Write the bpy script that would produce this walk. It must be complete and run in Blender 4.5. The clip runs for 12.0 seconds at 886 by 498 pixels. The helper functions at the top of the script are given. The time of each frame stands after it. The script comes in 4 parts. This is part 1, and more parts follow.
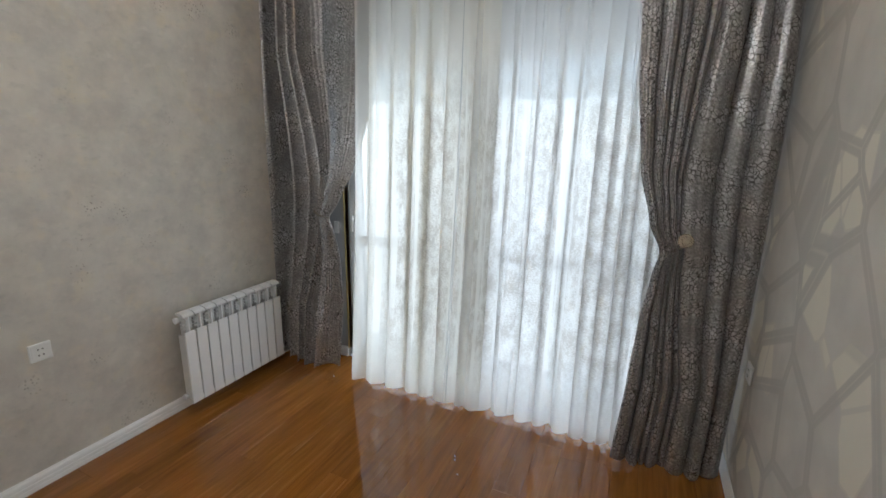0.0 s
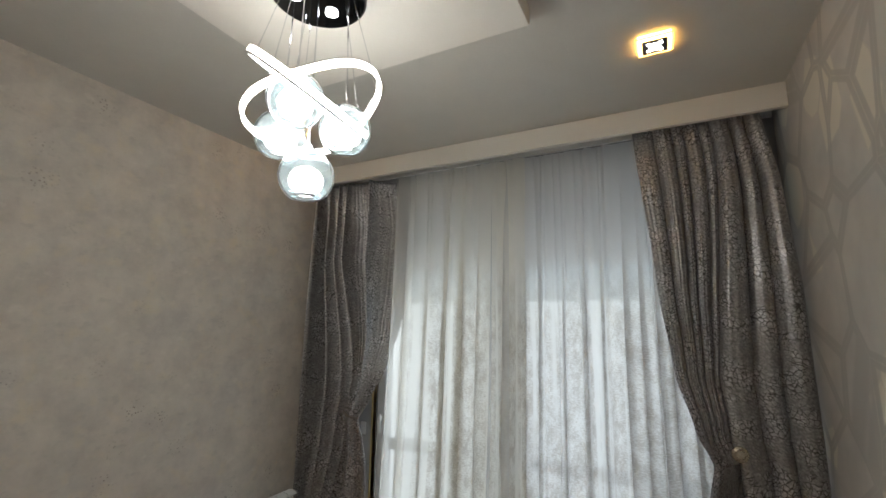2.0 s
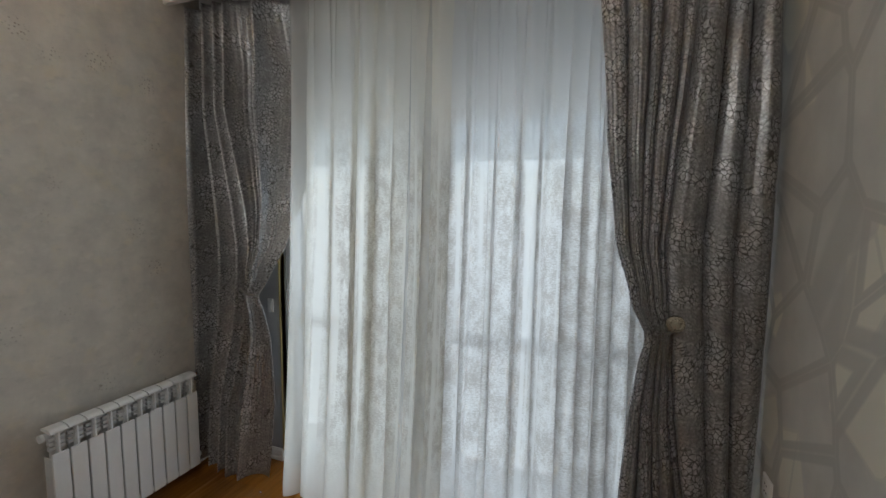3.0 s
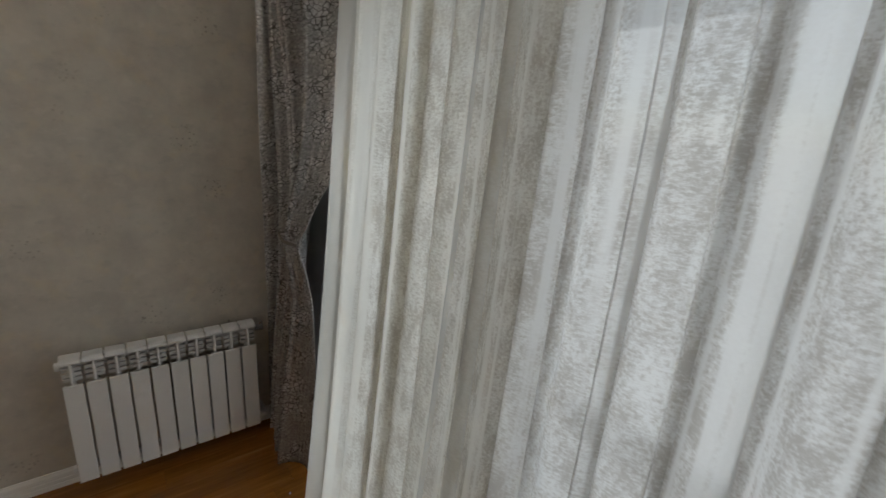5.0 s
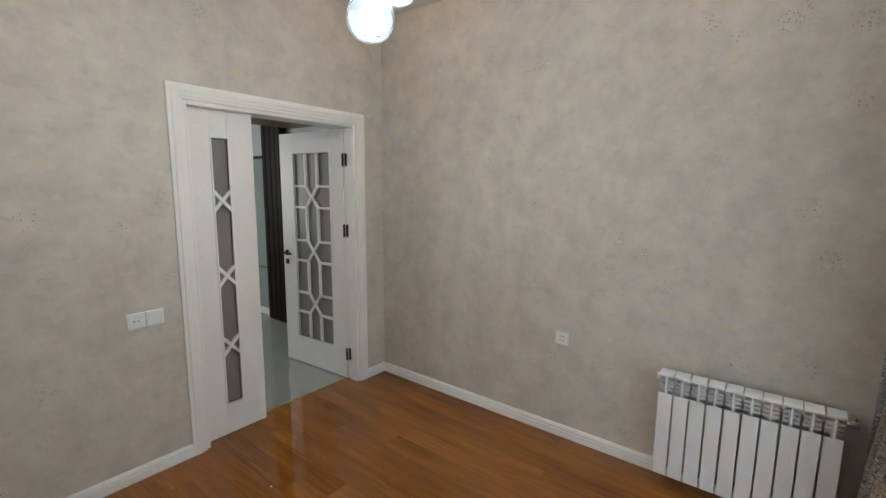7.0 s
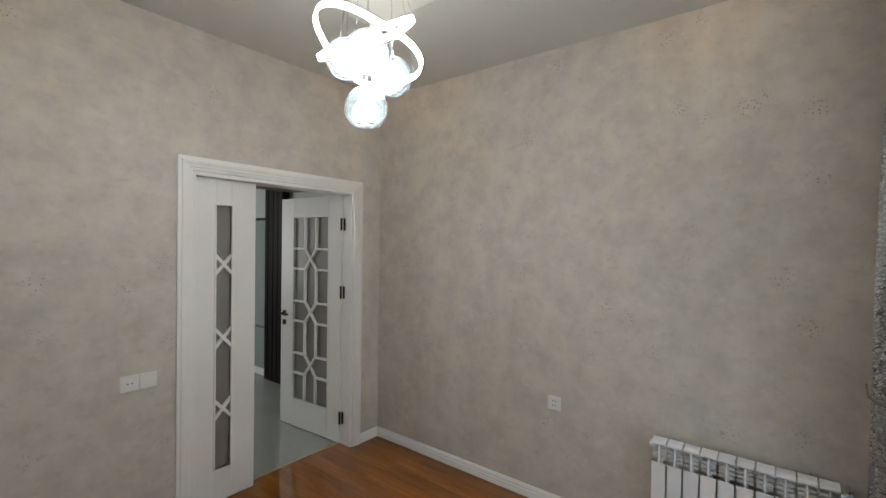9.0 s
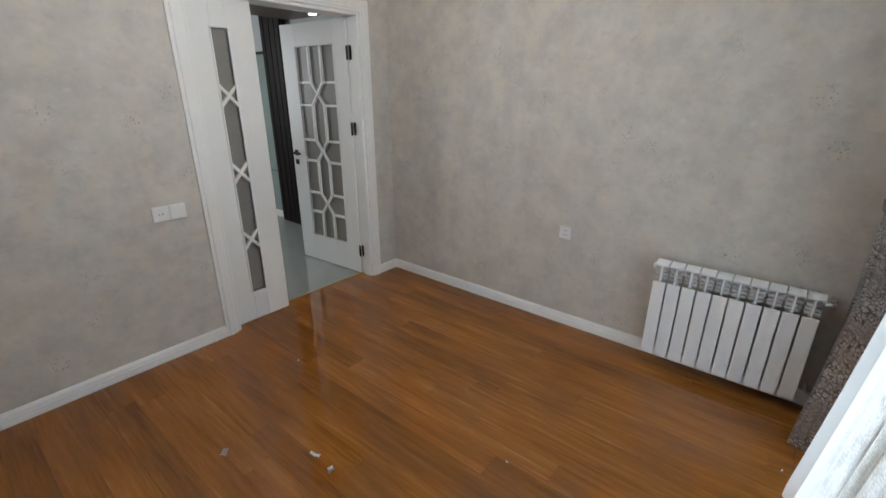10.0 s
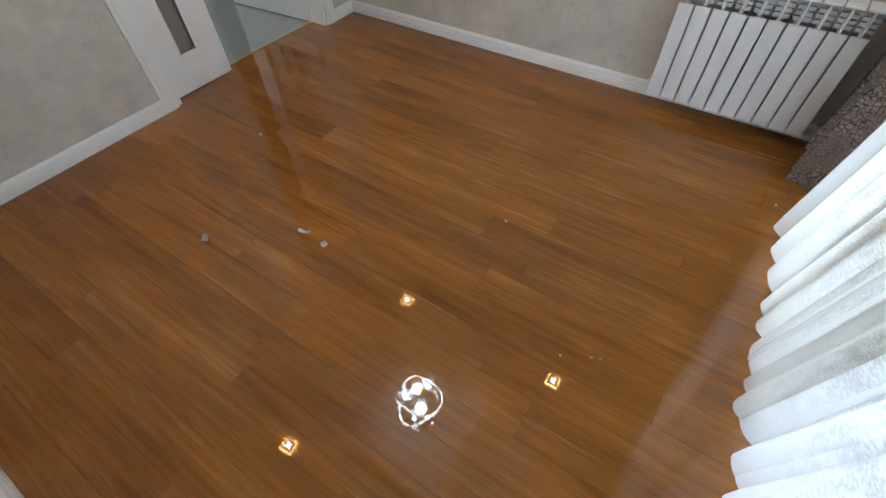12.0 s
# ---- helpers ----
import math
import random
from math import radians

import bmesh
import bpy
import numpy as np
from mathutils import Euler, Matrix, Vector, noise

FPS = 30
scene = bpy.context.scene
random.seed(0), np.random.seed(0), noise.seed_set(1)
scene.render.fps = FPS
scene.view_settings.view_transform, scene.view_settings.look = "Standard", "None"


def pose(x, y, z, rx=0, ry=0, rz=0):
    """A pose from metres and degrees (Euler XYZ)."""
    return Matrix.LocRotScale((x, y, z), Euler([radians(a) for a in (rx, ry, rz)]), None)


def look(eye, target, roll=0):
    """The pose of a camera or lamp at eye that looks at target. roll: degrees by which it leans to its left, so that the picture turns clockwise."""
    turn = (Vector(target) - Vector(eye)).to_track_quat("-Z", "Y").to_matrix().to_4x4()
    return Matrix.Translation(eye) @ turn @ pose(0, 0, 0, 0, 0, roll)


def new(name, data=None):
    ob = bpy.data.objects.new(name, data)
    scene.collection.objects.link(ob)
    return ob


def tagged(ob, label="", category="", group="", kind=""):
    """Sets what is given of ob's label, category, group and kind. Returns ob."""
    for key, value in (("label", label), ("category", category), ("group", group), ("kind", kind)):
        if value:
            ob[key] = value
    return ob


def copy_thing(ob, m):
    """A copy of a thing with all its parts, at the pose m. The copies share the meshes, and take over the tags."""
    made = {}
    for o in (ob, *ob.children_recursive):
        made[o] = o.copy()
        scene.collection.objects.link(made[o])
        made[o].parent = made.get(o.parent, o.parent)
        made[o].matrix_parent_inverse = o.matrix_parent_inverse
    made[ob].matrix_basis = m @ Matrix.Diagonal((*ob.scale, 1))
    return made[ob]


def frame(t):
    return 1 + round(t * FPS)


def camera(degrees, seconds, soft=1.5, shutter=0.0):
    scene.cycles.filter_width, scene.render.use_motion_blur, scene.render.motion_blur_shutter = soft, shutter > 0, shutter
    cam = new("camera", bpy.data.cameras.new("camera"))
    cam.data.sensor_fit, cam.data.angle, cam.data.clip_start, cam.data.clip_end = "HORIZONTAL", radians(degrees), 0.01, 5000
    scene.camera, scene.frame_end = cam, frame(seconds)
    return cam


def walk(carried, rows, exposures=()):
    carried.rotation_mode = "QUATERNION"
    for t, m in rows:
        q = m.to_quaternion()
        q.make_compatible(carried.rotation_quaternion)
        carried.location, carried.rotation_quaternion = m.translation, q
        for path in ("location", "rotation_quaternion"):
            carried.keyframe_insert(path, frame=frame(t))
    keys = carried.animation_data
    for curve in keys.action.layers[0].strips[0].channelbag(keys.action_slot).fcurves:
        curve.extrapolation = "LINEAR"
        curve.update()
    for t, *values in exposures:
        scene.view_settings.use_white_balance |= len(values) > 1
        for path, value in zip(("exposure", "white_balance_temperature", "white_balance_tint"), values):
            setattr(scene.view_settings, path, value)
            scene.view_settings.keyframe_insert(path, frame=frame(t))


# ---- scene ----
cam = camera(90.8, 12.0, shutter=0.1)
PATH = [
    (0, (2.489, 0.706, 1.634), (1.671, 2.495, 1.167), 0.9),
    (0.5, (2.439, 0.518, 1.700), (1.482, 2.284, 1.639), 0.9),
    (1, (2.428, 0.475, 1.719), (1.306, 2.123, 1.976), 2.3),
    (1.5, (2.414, 0.466, 1.731), (1.304, 2.090, 2.148), 2.4),
    (2, (2.432, 0.566, 1.750), (1.541, 2.333, 2.104), 0.8),
    (2.5, (2.425, 0.789, 1.697), (1.698, 2.659, 1.821), 1.6),
    (2.7, (2.421, 0.883, 1.683), (1.720, 2.768, 1.667), 1.5),
    (4.3, (2.444, 2.19, 1.584), (1.534, 3.912, 1.045), -1.7),
    (4.5, (2.370, 2.204, 1.568), (1.350, 3.858, 1.051), 0.1),
    (5, (2.264, 2.476, 1.622), (0.731, 3.667, 1.100), 3.3),
    (5.5, (2.288, 2.82, 1.501), (0.346, 2.734, 1.035), -0.3),
    (6, (2.367, 2.726, 1.56), (0.545, 2.007, 1.156), -0.8),
    (6.5, (2.526, 2.654, 1.577), (0.823, 1.695, 1.154), 0.6),
    (7, (2.601, 2.676, 1.623), (1.04, 1.459, 1.338), 0.5),
    (7.5, (2.611, 2.74, 1.674), (1.019, 1.531, 1.616), 0.6),
    (7.7, (2.614, 2.76, 1.692), (1.043, 1.522, 1.71), 0.8),
    (9.3, (2.657, 2.772, 1.672), (1.083, 1.539, 1.61), 0.8),
    (9.5, (2.684, 2.771, 1.678), (1.127, 1.527, 1.515), 0.3),
    (10, (2.669, 2.745, 1.563), (1.214, 1.558, 0.875), 0.1),
    (10.5, (2.631, 2.697, 1.495), (1.314, 1.666, 0.397), 0.1),
    (11, (2.615, 2.649, 1.448), (1.461, 1.742, 0.089), -1.2),
    (11.5, (2.578, 2.606, 1.404), (1.534, 1.888, -0.144), -1.3),
    (12, (2.545, 2.529, 1.381), (1.493, 1.801, -0.156), -1.6),
]
EXPOSURES = [
    (0.0, 0.36, 6200, 10), (0.5, 0.10, 6450, 10), (1.0, -0.18, 6600, 10), (1.5, -0.16, 6800, 10), (2.0, -0.18, 6600, 10), (2.7, -0.26, 6400, 10),
    (4.3, -0.24, 6250, 9), (5.0, -0.69, 6950, 12), (5.5, -0.45, 7350, 13), (6.0, 0.12, 6700, 11), (6.5, 0.55, 6150, 10), (7.0, 0.66, 6150, 10), (7.5, 0.48, 6200, 10),
    (9.5, 0.44, 6150, 10), (10.0, 0.72, 5900, 10), (10.5, 0.90, 5600, 9), (12.0, 0.88, 5800, 9)]
walk(cam, [(t, look(eye, target, roll)) for t, eye, target, roll in PATH], EXPOSURES)

# ---- room sizes ----
W, D, H = 3.02, 3.29, 2.925
PEL_Y, PEL_Z = 2.99, 2.80
DOOR_X0, DOOR_X1, DOOR_Z = 0.288, 1.52, 2.085
WIN_X0, WIN_X1, WIN_Z = 0.515, 2.66, 2.74

# ---- world and lights ----
world = bpy.data.worlds.new("World")
scene.world = world
world.use_nodes = True
wn = world.node_tree.nodes
sky = wn.new("ShaderNodeTexSky")
sky.sky_type, sky.sun_disc = "NISHITA", False
sky.sun_elevation, sky.sun_rotation = radians(40), radians(200)
world.node_tree.links.new(sky.outputs["Color"], wn["Background"].inputs["Color"])
wn["Background"].inputs["Strength"].default_value = 0.12

sun = new("sun", bpy.data.lights.new("sun", "SUN"))
sun.data.energy, sun.data.angle, sun.data.color = 0.8, radians(15), (1.0, 0.97, 0.93)
sun.matrix_world = look((1.0, -6.0, 8.0), (1.5, 3.0, 1.0))

day = new("window_daylight", bpy.data.lights.new("window_daylight", "AREA"))
day.data.shape, day.data.size, day.data.size_y = "RECTANGLE", 2.7, 1.95
day.data.energy, day.data.color = 24.5, (0.84, 0.94, 1.0)
day.matrix_world = look((1.60, D + 0.48, 0.97), (1.60, 0.0, 0.97))

# added fill to brighten the hall; no window or lamp is known there
hall_fill = new("hall_daylight", bpy.data.lights.new("hall_daylight", "AREA"))
hall_fill.data.shape, hall_fill.data.size, hall_fill.data.size_y = "RECTANGLE", 1.2, 1.6
hall_fill.data.energy, hall_fill.data.color = 20.0, (1.0, 0.98, 0.92)
hall_fill.matrix_world = look((1.9, -3.3, 1.7), (0.2, -1.0, 0.9))

LAMP = 26.0          # chandelier globes
RING = 14.0          # chandelier light bands
SPOT = 30.0         # recessed spotlights


# ---- materials ----
def nodes_of(name):
    m = bpy.data.materials.new(name)
    m.use_nodes = True
    return m, m.node_tree.nodes, m.node_tree.links, m.node_tree.nodes["Principled BSDF"]


def plain(name, color, rough=0.5, metal=0.0, grain=60.0, vary=0.06, bump=0.05, coat=0.0, spec=0.5):
    """A painted, moulded or metal surface with two scales of variation and a fine relief."""
    m, n, l, b = nodes_of(name)
    co = n.new("ShaderNodeTexCoord")
    big, fine = n.new("ShaderNodeTexNoise"), n.new("ShaderNodeTexNoise")
    big.inputs["Scale"].default_value, fine.inputs["Scale"].default_value = grain / 12, grain
    fine.inputs["Detail"].default_value = 4
    for t in (big, fine):
        l.new(co.outputs["Object"], t.inputs["Vector"])
    add = n.new("ShaderNodeMath")
    add.operation = "ADD"
    l.new(big.outputs["Fac"], add.inputs[0])
    l.new(fine.outputs["Fac"], add.inputs[1])
    rng = n.new("ShaderNodeMapRange")
    rng.inputs["From Min"].default_value, rng.inputs["From Max"].default_value = 0.6, 1.4
    rng.inputs["To Min"].default_value, rng.inputs["To Max"].default_value = 1 - vary, 1 + vary
    l.new(add.outputs[0], rng.inputs["Value"])
    mul = n.new("ShaderNodeVectorMath")
    mul.operation = "SCALE"
    mul.inputs[0].default_value = color
    l.new(rng.outputs[0], mul.inputs["Scale"])
    l.new(mul.outputs[0], b.inputs["Base Color"])
    b.inputs["Roughness"].default_value, b.inputs["Metallic"].default_value = rough, metal
    b.inputs["Coat Weight"].default_value, b.inputs["Coat Roughness"].default_value = coat, 0.06
    b.inputs["Specular IOR Level"].default_value = spec
    bp = n.new("ShaderNodeBump")
    bp.inputs["Strength"].default_value, bp.inputs["Distance"].default_value = bump, 0.002
    l.new(fine.outputs["Fac"], bp.inputs["Height"])
    l.new(bp.outputs[0], b.inputs["Normal"])
    return m


def glow(name, color, strength):
    m, n, l, b = nodes_of(name)
    b.inputs["Base Color"].default_value = (0.9, 0.9, 0.9, 1)
    b.inputs["Emission Color"].default_value = (*color, 1)
    b.inputs["Emission Strength"].default_value = strength
    return m


def glass(name, color=(1, 1, 1), rough=0.0, ior=1.45):
    m, n, l, b = nodes_of(name)
    b.inputs["Base Color"].default_value = (*color, 1)
    b.inputs["Roughness"].default_value, b.inputs["IOR"].default_value = rough, ior
    b.inputs["Transmission Weight"].default_value = 1.0
    return m


def ramp(n, stops):
    r = n.new("ShaderNodeValToRGB")
    r.color_ramp.elements[0].position, r.color_ramp.elements[0].color = stops[0][0], (*stops[0][1], 1)
    r.color_ramp.elements[1].position, r.color_ramp.elements[1].color = stops[-1][0], (*stops[-1][1], 1)
    for p, c in stops[1:-1]:
        r.color_ramp.elements.new(p).color = (*c, 1)
    return r


def plaster_paper():
    """Beige grey wallpaper with a mottled plaster print and small raised flecks."""
    m, n, l, b = nodes_of("plaster_wallpaper")
    co = n.new("ShaderNodeTexCoord")
    cloud = n.new("ShaderNodeTexNoise")
    cloud.inputs["Scale"].default_value, cloud.inputs["Detail"].default_value, cloud.inputs["Roughness"].default_value = 5.5, 6, 0.66
    tint = n.new("ShaderNodeTexNoise")
    tint.inputs["Scale"].default_value, tint.inputs["Detail"].default_value = 9.0, 6
    fleck = n.new("ShaderNodeTexNoise")
    fleck.inputs["Scale"].default_value, fleck.inputs["Detail"].default_value, fleck.inputs["Roughness"].default_value = 70, 5, 0.7
    spots = n.new("ShaderNodeTexVoronoi")
    spots.inputs["Scale"].default_value = 4.2
    for t in (cloud, tint, fleck, spots):
        l.new(co.outputs["Object"], t.inputs["Vector"])
    r1 = ramp(n, [(0.36, (0.535, 0.500, 0.465)), (0.5, (0.60, 0.562, 0.515)), (0.64, (0.66, 0.617, 0.56))])
    l.new(cloud.outputs["Fac"], r1.inputs["Fac"])
    r2 = ramp(n, [(0.55, (0, 0, 0)), (0.70, (0.5, 0.5, 0.5))])
    l.new(tint.outputs["Fac"], r2.inputs["Fac"])
    mx = n.new("ShaderNodeMix")
    mx.data_type = "RGBA"
    mx.inputs[7].default_value = (0.68, 0.605, 0.475, 1)
    l.new(r2.outputs["Color"], mx.inputs[0])
    l.new(r1.outputs["Color"], mx.inputs[6])
    # pale and grey dabs, as of a trowel
    dab, stretch = n.new("ShaderNodeTexNoise"), n.new("ShaderNodeMapping")
    stretch.inputs["Scale"].default_value, stretch.inputs["Rotation"].default_value = (1.0, 1.0, 1.7), (0.5, 0.3, 0.2)
    l.new(co.outputs["Object"], stretch.inputs["Vector"])
    l.new(stretch.outputs[0], dab.inputs["Vector"])
    dab.inputs["Scale"].default_value, dab.inputs["Detail"].default_value, dab.inputs["Roughness"].default_value = 13.0, 6, 0.62
    last = mx.outputs[2]
    for fr, to, most, col in ((0.57, 0.70, 0.48, (0.71, 0.67, 0.615)), (0.43, 0.32, 0.40, (0.46, 0.44, 0.415))):
        k = n.new("ShaderNodeMapRange")
        k.inputs["From Min"].default_value, k.inputs["From Max"].default_value, k.inputs["To Max"].default_value = fr, to, most
        l.new(dab.outputs["Fac"], k.inputs["Value"])
        over = n.new("ShaderNodeMix")
        over.data_type = "RGBA"
        over.inputs[7].default_value = (*col, 1)
        l.new(k.outputs[0], over.inputs[0])
        l.new(last, over.inputs[6])
        last = over.outputs[2]
    # clusters of small brown dots, and single ones between
    dots = n.new("ShaderNodeTexVoronoi")
    dots.inputs["Scale"].default_value = 62.0
    l.new(co.outputs["Object"], dots.inputs["Vector"])
    near = ramp(n, [(0.10, (1, 1, 1)), (0.30, (0, 0, 0))])
    l.new(spots.outputs["Distance"], near.inputs["Fac"])
    fl = ramp(n, [(0.16, (0.8, 0.8, 0.8)), (0.34, (0, 0, 0))])
    l.new(dots.outputs["Distance"], fl.inputs["Fac"])
    stray = ramp(n, [(0.65, (0, 0, 0)), (0.72, (0.5, 0.5, 0.5))])
    l.new(fleck.outputs["Fac"], stray.inputs["Fac"])
    both = n.new("ShaderNodeMath")
    both.operation = "MULTIPLY"
    l.new(near.outputs["Color"], both.inputs[0])
    l.new(fl.outputs["Color"], both.inputs[1])
    most = n.new("ShaderNodeMath")
    most.operation = "MAXIMUM"
    l.new(both.outputs[0], most.inputs[0])
    l.new(stray.outputs["Color"], most.inputs[1])
    mx2 = n.new("ShaderNodeMix")
    mx2.data_type = "RGBA"
    mx2.inputs[7].default_value = (0.27, 0.235, 0.20, 1)
    l.new(most.outputs[0], mx2.inputs[0])
    l.new(last, mx2.inputs[6])
    l.new(mx2.outputs[2], b.inputs["Base Color"])
    b.inputs["Roughness"].default_value = 0.62
    b.inputs["Specular IOR Level"].default_value = 0.35
    bp = n.new("ShaderNodeBump")
    bp.inputs["Strength"].default_value, bp.inputs["Distance"].default_value = 0.25, 0.002
    l.new(fleck.outputs["Fac"], bp.inputs["Height"])
    l.new(bp.outputs[0], b.inputs["Normal"])
    return m


def facet_paper():
    """Grey beige wallpaper printed with broad crossing bands and small cream facets."""
    m, n, l, b = nodes_of("facet_wallpaper")
    co = n.new("ShaderNodeTexCoord")
    mp = n.new("ShaderNodeMapping")
    mp.inputs["Scale"].default_value = (0.0, 1.0, 0.85)
    mp.inputs["Rotation"].default_value = (radians(12), 0, 0)
    l.new(co.outputs["Object"], mp.inputs["Vector"])
    edge, cell, rim = n.new("ShaderNodeTexVoronoi"), n.new("ShaderNodeTexVoronoi"), n.new("ShaderNodeTexVoronoi")
    edge.feature = rim.feature = "DISTANCE_TO_EDGE"
    for t, k in ((edge, 3.0), (cell, 5.6), (rim, 5.6)):
        t.inputs["Scale"].default_value = k
        l.new(mp.outputs[0], t.inputs["Vector"])
    cloud, grain = n.new("ShaderNodeTexNoise"), n.new("ShaderNodeTexNoise")
    cloud.inputs["Scale"].default_value, cloud.inputs["Detail"].default_value = 6, 6
    grain.inputs["Scale"].default_value, grain.inputs["Detail"].default_value = 45, 5
    for t in (cloud, grain):
        l.new(co.outputs["Object"], t.inputs["Vector"])
    base = ramp(n, [(0.35, (0.53, 0.498, 0.46)), (0.65, (0.615, 0.58, 0.53))])
    l.new(cloud.outputs["Fac"], base.inputs["Fac"])
    pick = n.new("ShaderNodeSeparateColor")
    l.new(cell.outputs["Color"], pick.inputs[0])

    def layer(below, source, stops, color):
        f = ramp(n, stops)
        l.new(source, f.inputs["Fac"])
        mx = n.new("ShaderNodeMix")
        mx.data_type = "RGBA"
        mx.inputs[7].default_value = (*color, 1)
        l.new(f.outputs["Color"], mx.inputs[0])
        l.new(below, mx.inputs[6])
        return f, mx

    f1, cream = layer(base.outputs["Color"], pick.outputs[0], [(0.78, (0, 0, 0)), (0.785, (0.8, 0.8, 0.8))], (0.74, 0.695, 0.59))
    f2, line = layer(cream.outputs[2], rim.outputs["Distance"], [(0.030, (0.5, 0.5, 0.5)), (0.045, (0, 0, 0))], (0.48, 0.45, 0.415))
    both = n.new("ShaderNodeMath")
    both.operation = "MULTIPLY"
    l.new(f1.outputs["Color"], both.inputs[0])
    l.new(f2.outputs["Color"], both.inputs[1])
    l.new(both.outputs[0], line.inputs[0])
    f3, bands = layer(line.outputs[2], edge.outputs["Distance"], [(0.0, (0.45, 0.45, 0.45)), (0.012, (0.85, 0.85, 0.85)), (0.050, (0.75, 0.75, 0.75)), (0.062, (0, 0, 0))], (0.455, 0.43, 0.395))
    l.new(bands.outputs[2], b.inputs["Base Color"])
    b.inputs["Roughness"].default_value = 0.5
    bp = n.new("ShaderNodeBump")
    bp.inputs["Strength"].default_value, bp.inputs["Distance"].default_value = 0.15, 0.002
    l.new(grain.outputs["Fac"], bp.inputs["Height"])
    l.new(bp.outputs[0], b.inputs["Normal"])
    return m


def plank_wood():
    """Glossy reddish brown laminate, its grain along y, each board its own shade."""
    m, n, l, b = nodes_of("laminate_wood")
    co, info = n.new("ShaderNodeTexCoord"), n.new("ShaderNodeObjectInfo")
    off = n.new("ShaderNodeVectorMath")
    off.operation = "SCALE"
    off.inputs[0].default_value = (13.0, 37.0, 5.0)
    l.new(info.outputs["Random"], off.inputs["Scale"])
    add = n.new("ShaderNodeVectorMath")
    l.new(co.outputs["Object"], add.inputs[0])
    l.new(off.outputs[0], add.inputs[1])
    mp = n.new("ShaderNodeMapping")
    mp.inputs["Scale"].default_value = (32.0, 1.5, 1.0)
    l.new(add.outputs[0], mp.inputs["Vector"])
    grain = n.new("ShaderNodeTexNoise")
    grain.inputs["Scale"].default_value, grain.inputs["Detail"].default_value, grain.inputs["Roughness"].default_value = 1.6, 8, 0.68
    grain.inputs["Distortion"].default_value = 0.6
    l.new(mp.outputs[0], grain.inputs["Vector"])
    mp2 = n.new("ShaderNodeMapping")
    mp2.inputs["Scale"].default_value = (5.0, 0.9, 1.0)
    l.new(add.outputs[0], mp2.inputs["Vector"])
    broad = n.new("ShaderNodeTexNoise")
    broad.inputs["Scale"].default_value, broad.inputs["Detail"].default_value = 1.5, 3
    l.new(mp2.outputs[0], broad.inputs["Vector"])
    c = ramp(n, [(0.32, (0.152, 0.049, 0.0075)), (0.43, (0.238, 0.086, 0.013)), (0.55, (0.300, 0.115, 0.019)), (0.70, (0.43, 0.188, 0.041))])
    mixf = n.new("ShaderNodeMath")
    mixf.operation = "MULTIPLY_ADD"
    mixf.inputs[1].default_value = 0.45
    l.new(broad.outputs["Fac"], mixf.inputs[0])
    half = n.new("ShaderNodeMath")
    half.operation = "MULTIPLY"
    half.inputs[1].default_value = 0.55
    l.new(grain.outputs["Fac"], half.inputs[0])
    l.new(half.outputs[0], mixf.inputs[2])
    l.new(mixf.outputs[0], c.inputs["Fac"])
    tone = n.new("ShaderNodeMapRange")
    tone.inputs["To Min"].default_value, tone.inputs["To Max"].default_value = 0.86, 1.08
    l.new(info.outputs["Random"], tone.inputs["Value"])
    sc = n.new("ShaderNodeVectorMath")
    sc.operation = "SCALE"
    # dark pores and a few pale streaks drawn out along the board
    mp3, mp4 = n.new("ShaderNodeMapping"), n.new("ShaderNodeMapping")
    mp3.inputs["Scale"].default_value, mp4.inputs["Scale"].default_value = (75.0, 3.2, 1.0), (26.0, 1.1, 1.0)
    pore, pale = n.new("ShaderNodeTexNoise"), n.new("ShaderNodeTexNoise")
    for m3, t in ((mp3, pore), (mp4, pale)):
        l.new(add.outputs[0], m3.inputs["Vector"])
        l.new(m3.outputs[0], t.inputs["Vector"])
        t.inputs["Scale"].default_value, t.inputs["Detail"].default_value, t.inputs["Roughness"].default_value = 1.0, 5, 0.6
    last = c.outputs["Color"]
    for t, fr, to, most, col in ((pore, 0.58, 0.72, 0.32, (0.120, 0.038, 0.008)), (pale, 0.63, 0.72, 0.55, (0.46, 0.23, 0.075))):
        k = n.new("ShaderNodeMapRange")
        k.inputs["From Min"].default_value, k.inputs["From Max"].default_value, k.inputs["To Max"].default_value = fr, to, most
        l.new(t.outputs["Fac"], k.inputs["Value"])
        over = n.new("ShaderNodeMix")
        over.data_type = "RGBA"
        over.inputs[7].default_value = (*col, 1)
        l.new(k.outputs[0], over.inputs[0])
        l.new(last, over.inputs[6])
        last = over.outputs[2]
    l.new(last, sc.inputs[0])
    l.new(tone.outputs[0], sc.inputs["Scale"])
    l.new(sc.outputs[0], b.inputs["Base Color"])
    smear = n.new("ShaderNodeTexNoise")
    smear.inputs["Scale"].default_value, smear.inputs["Detail"].default_value = 3.0, 5
    l.new(co.outputs["Object"], smear.inputs["Vector"])
    rr = n.new("ShaderNodeMapRange")
    rr.inputs["To Min"].default_value, rr.inputs["To Max"].default_value = 0.0, 0.018
    l.new(smear.outputs["Fac"], rr.inputs["Value"])
    l.new(rr.outputs[0], b.inputs["Roughness"])
    b.inputs["Specular IOR Level"].default_value = 0.5
    bp = n.new("ShaderNodeBump")
    bp.inputs["Strength"].default_value, bp.inputs["Distance"].default_value = 0.008, 0.0005
    l.new(grain.outputs["Fac"], bp.inputs["Height"])
    l.new(bp.outputs[0], b.inputs["Normal"])
    return m


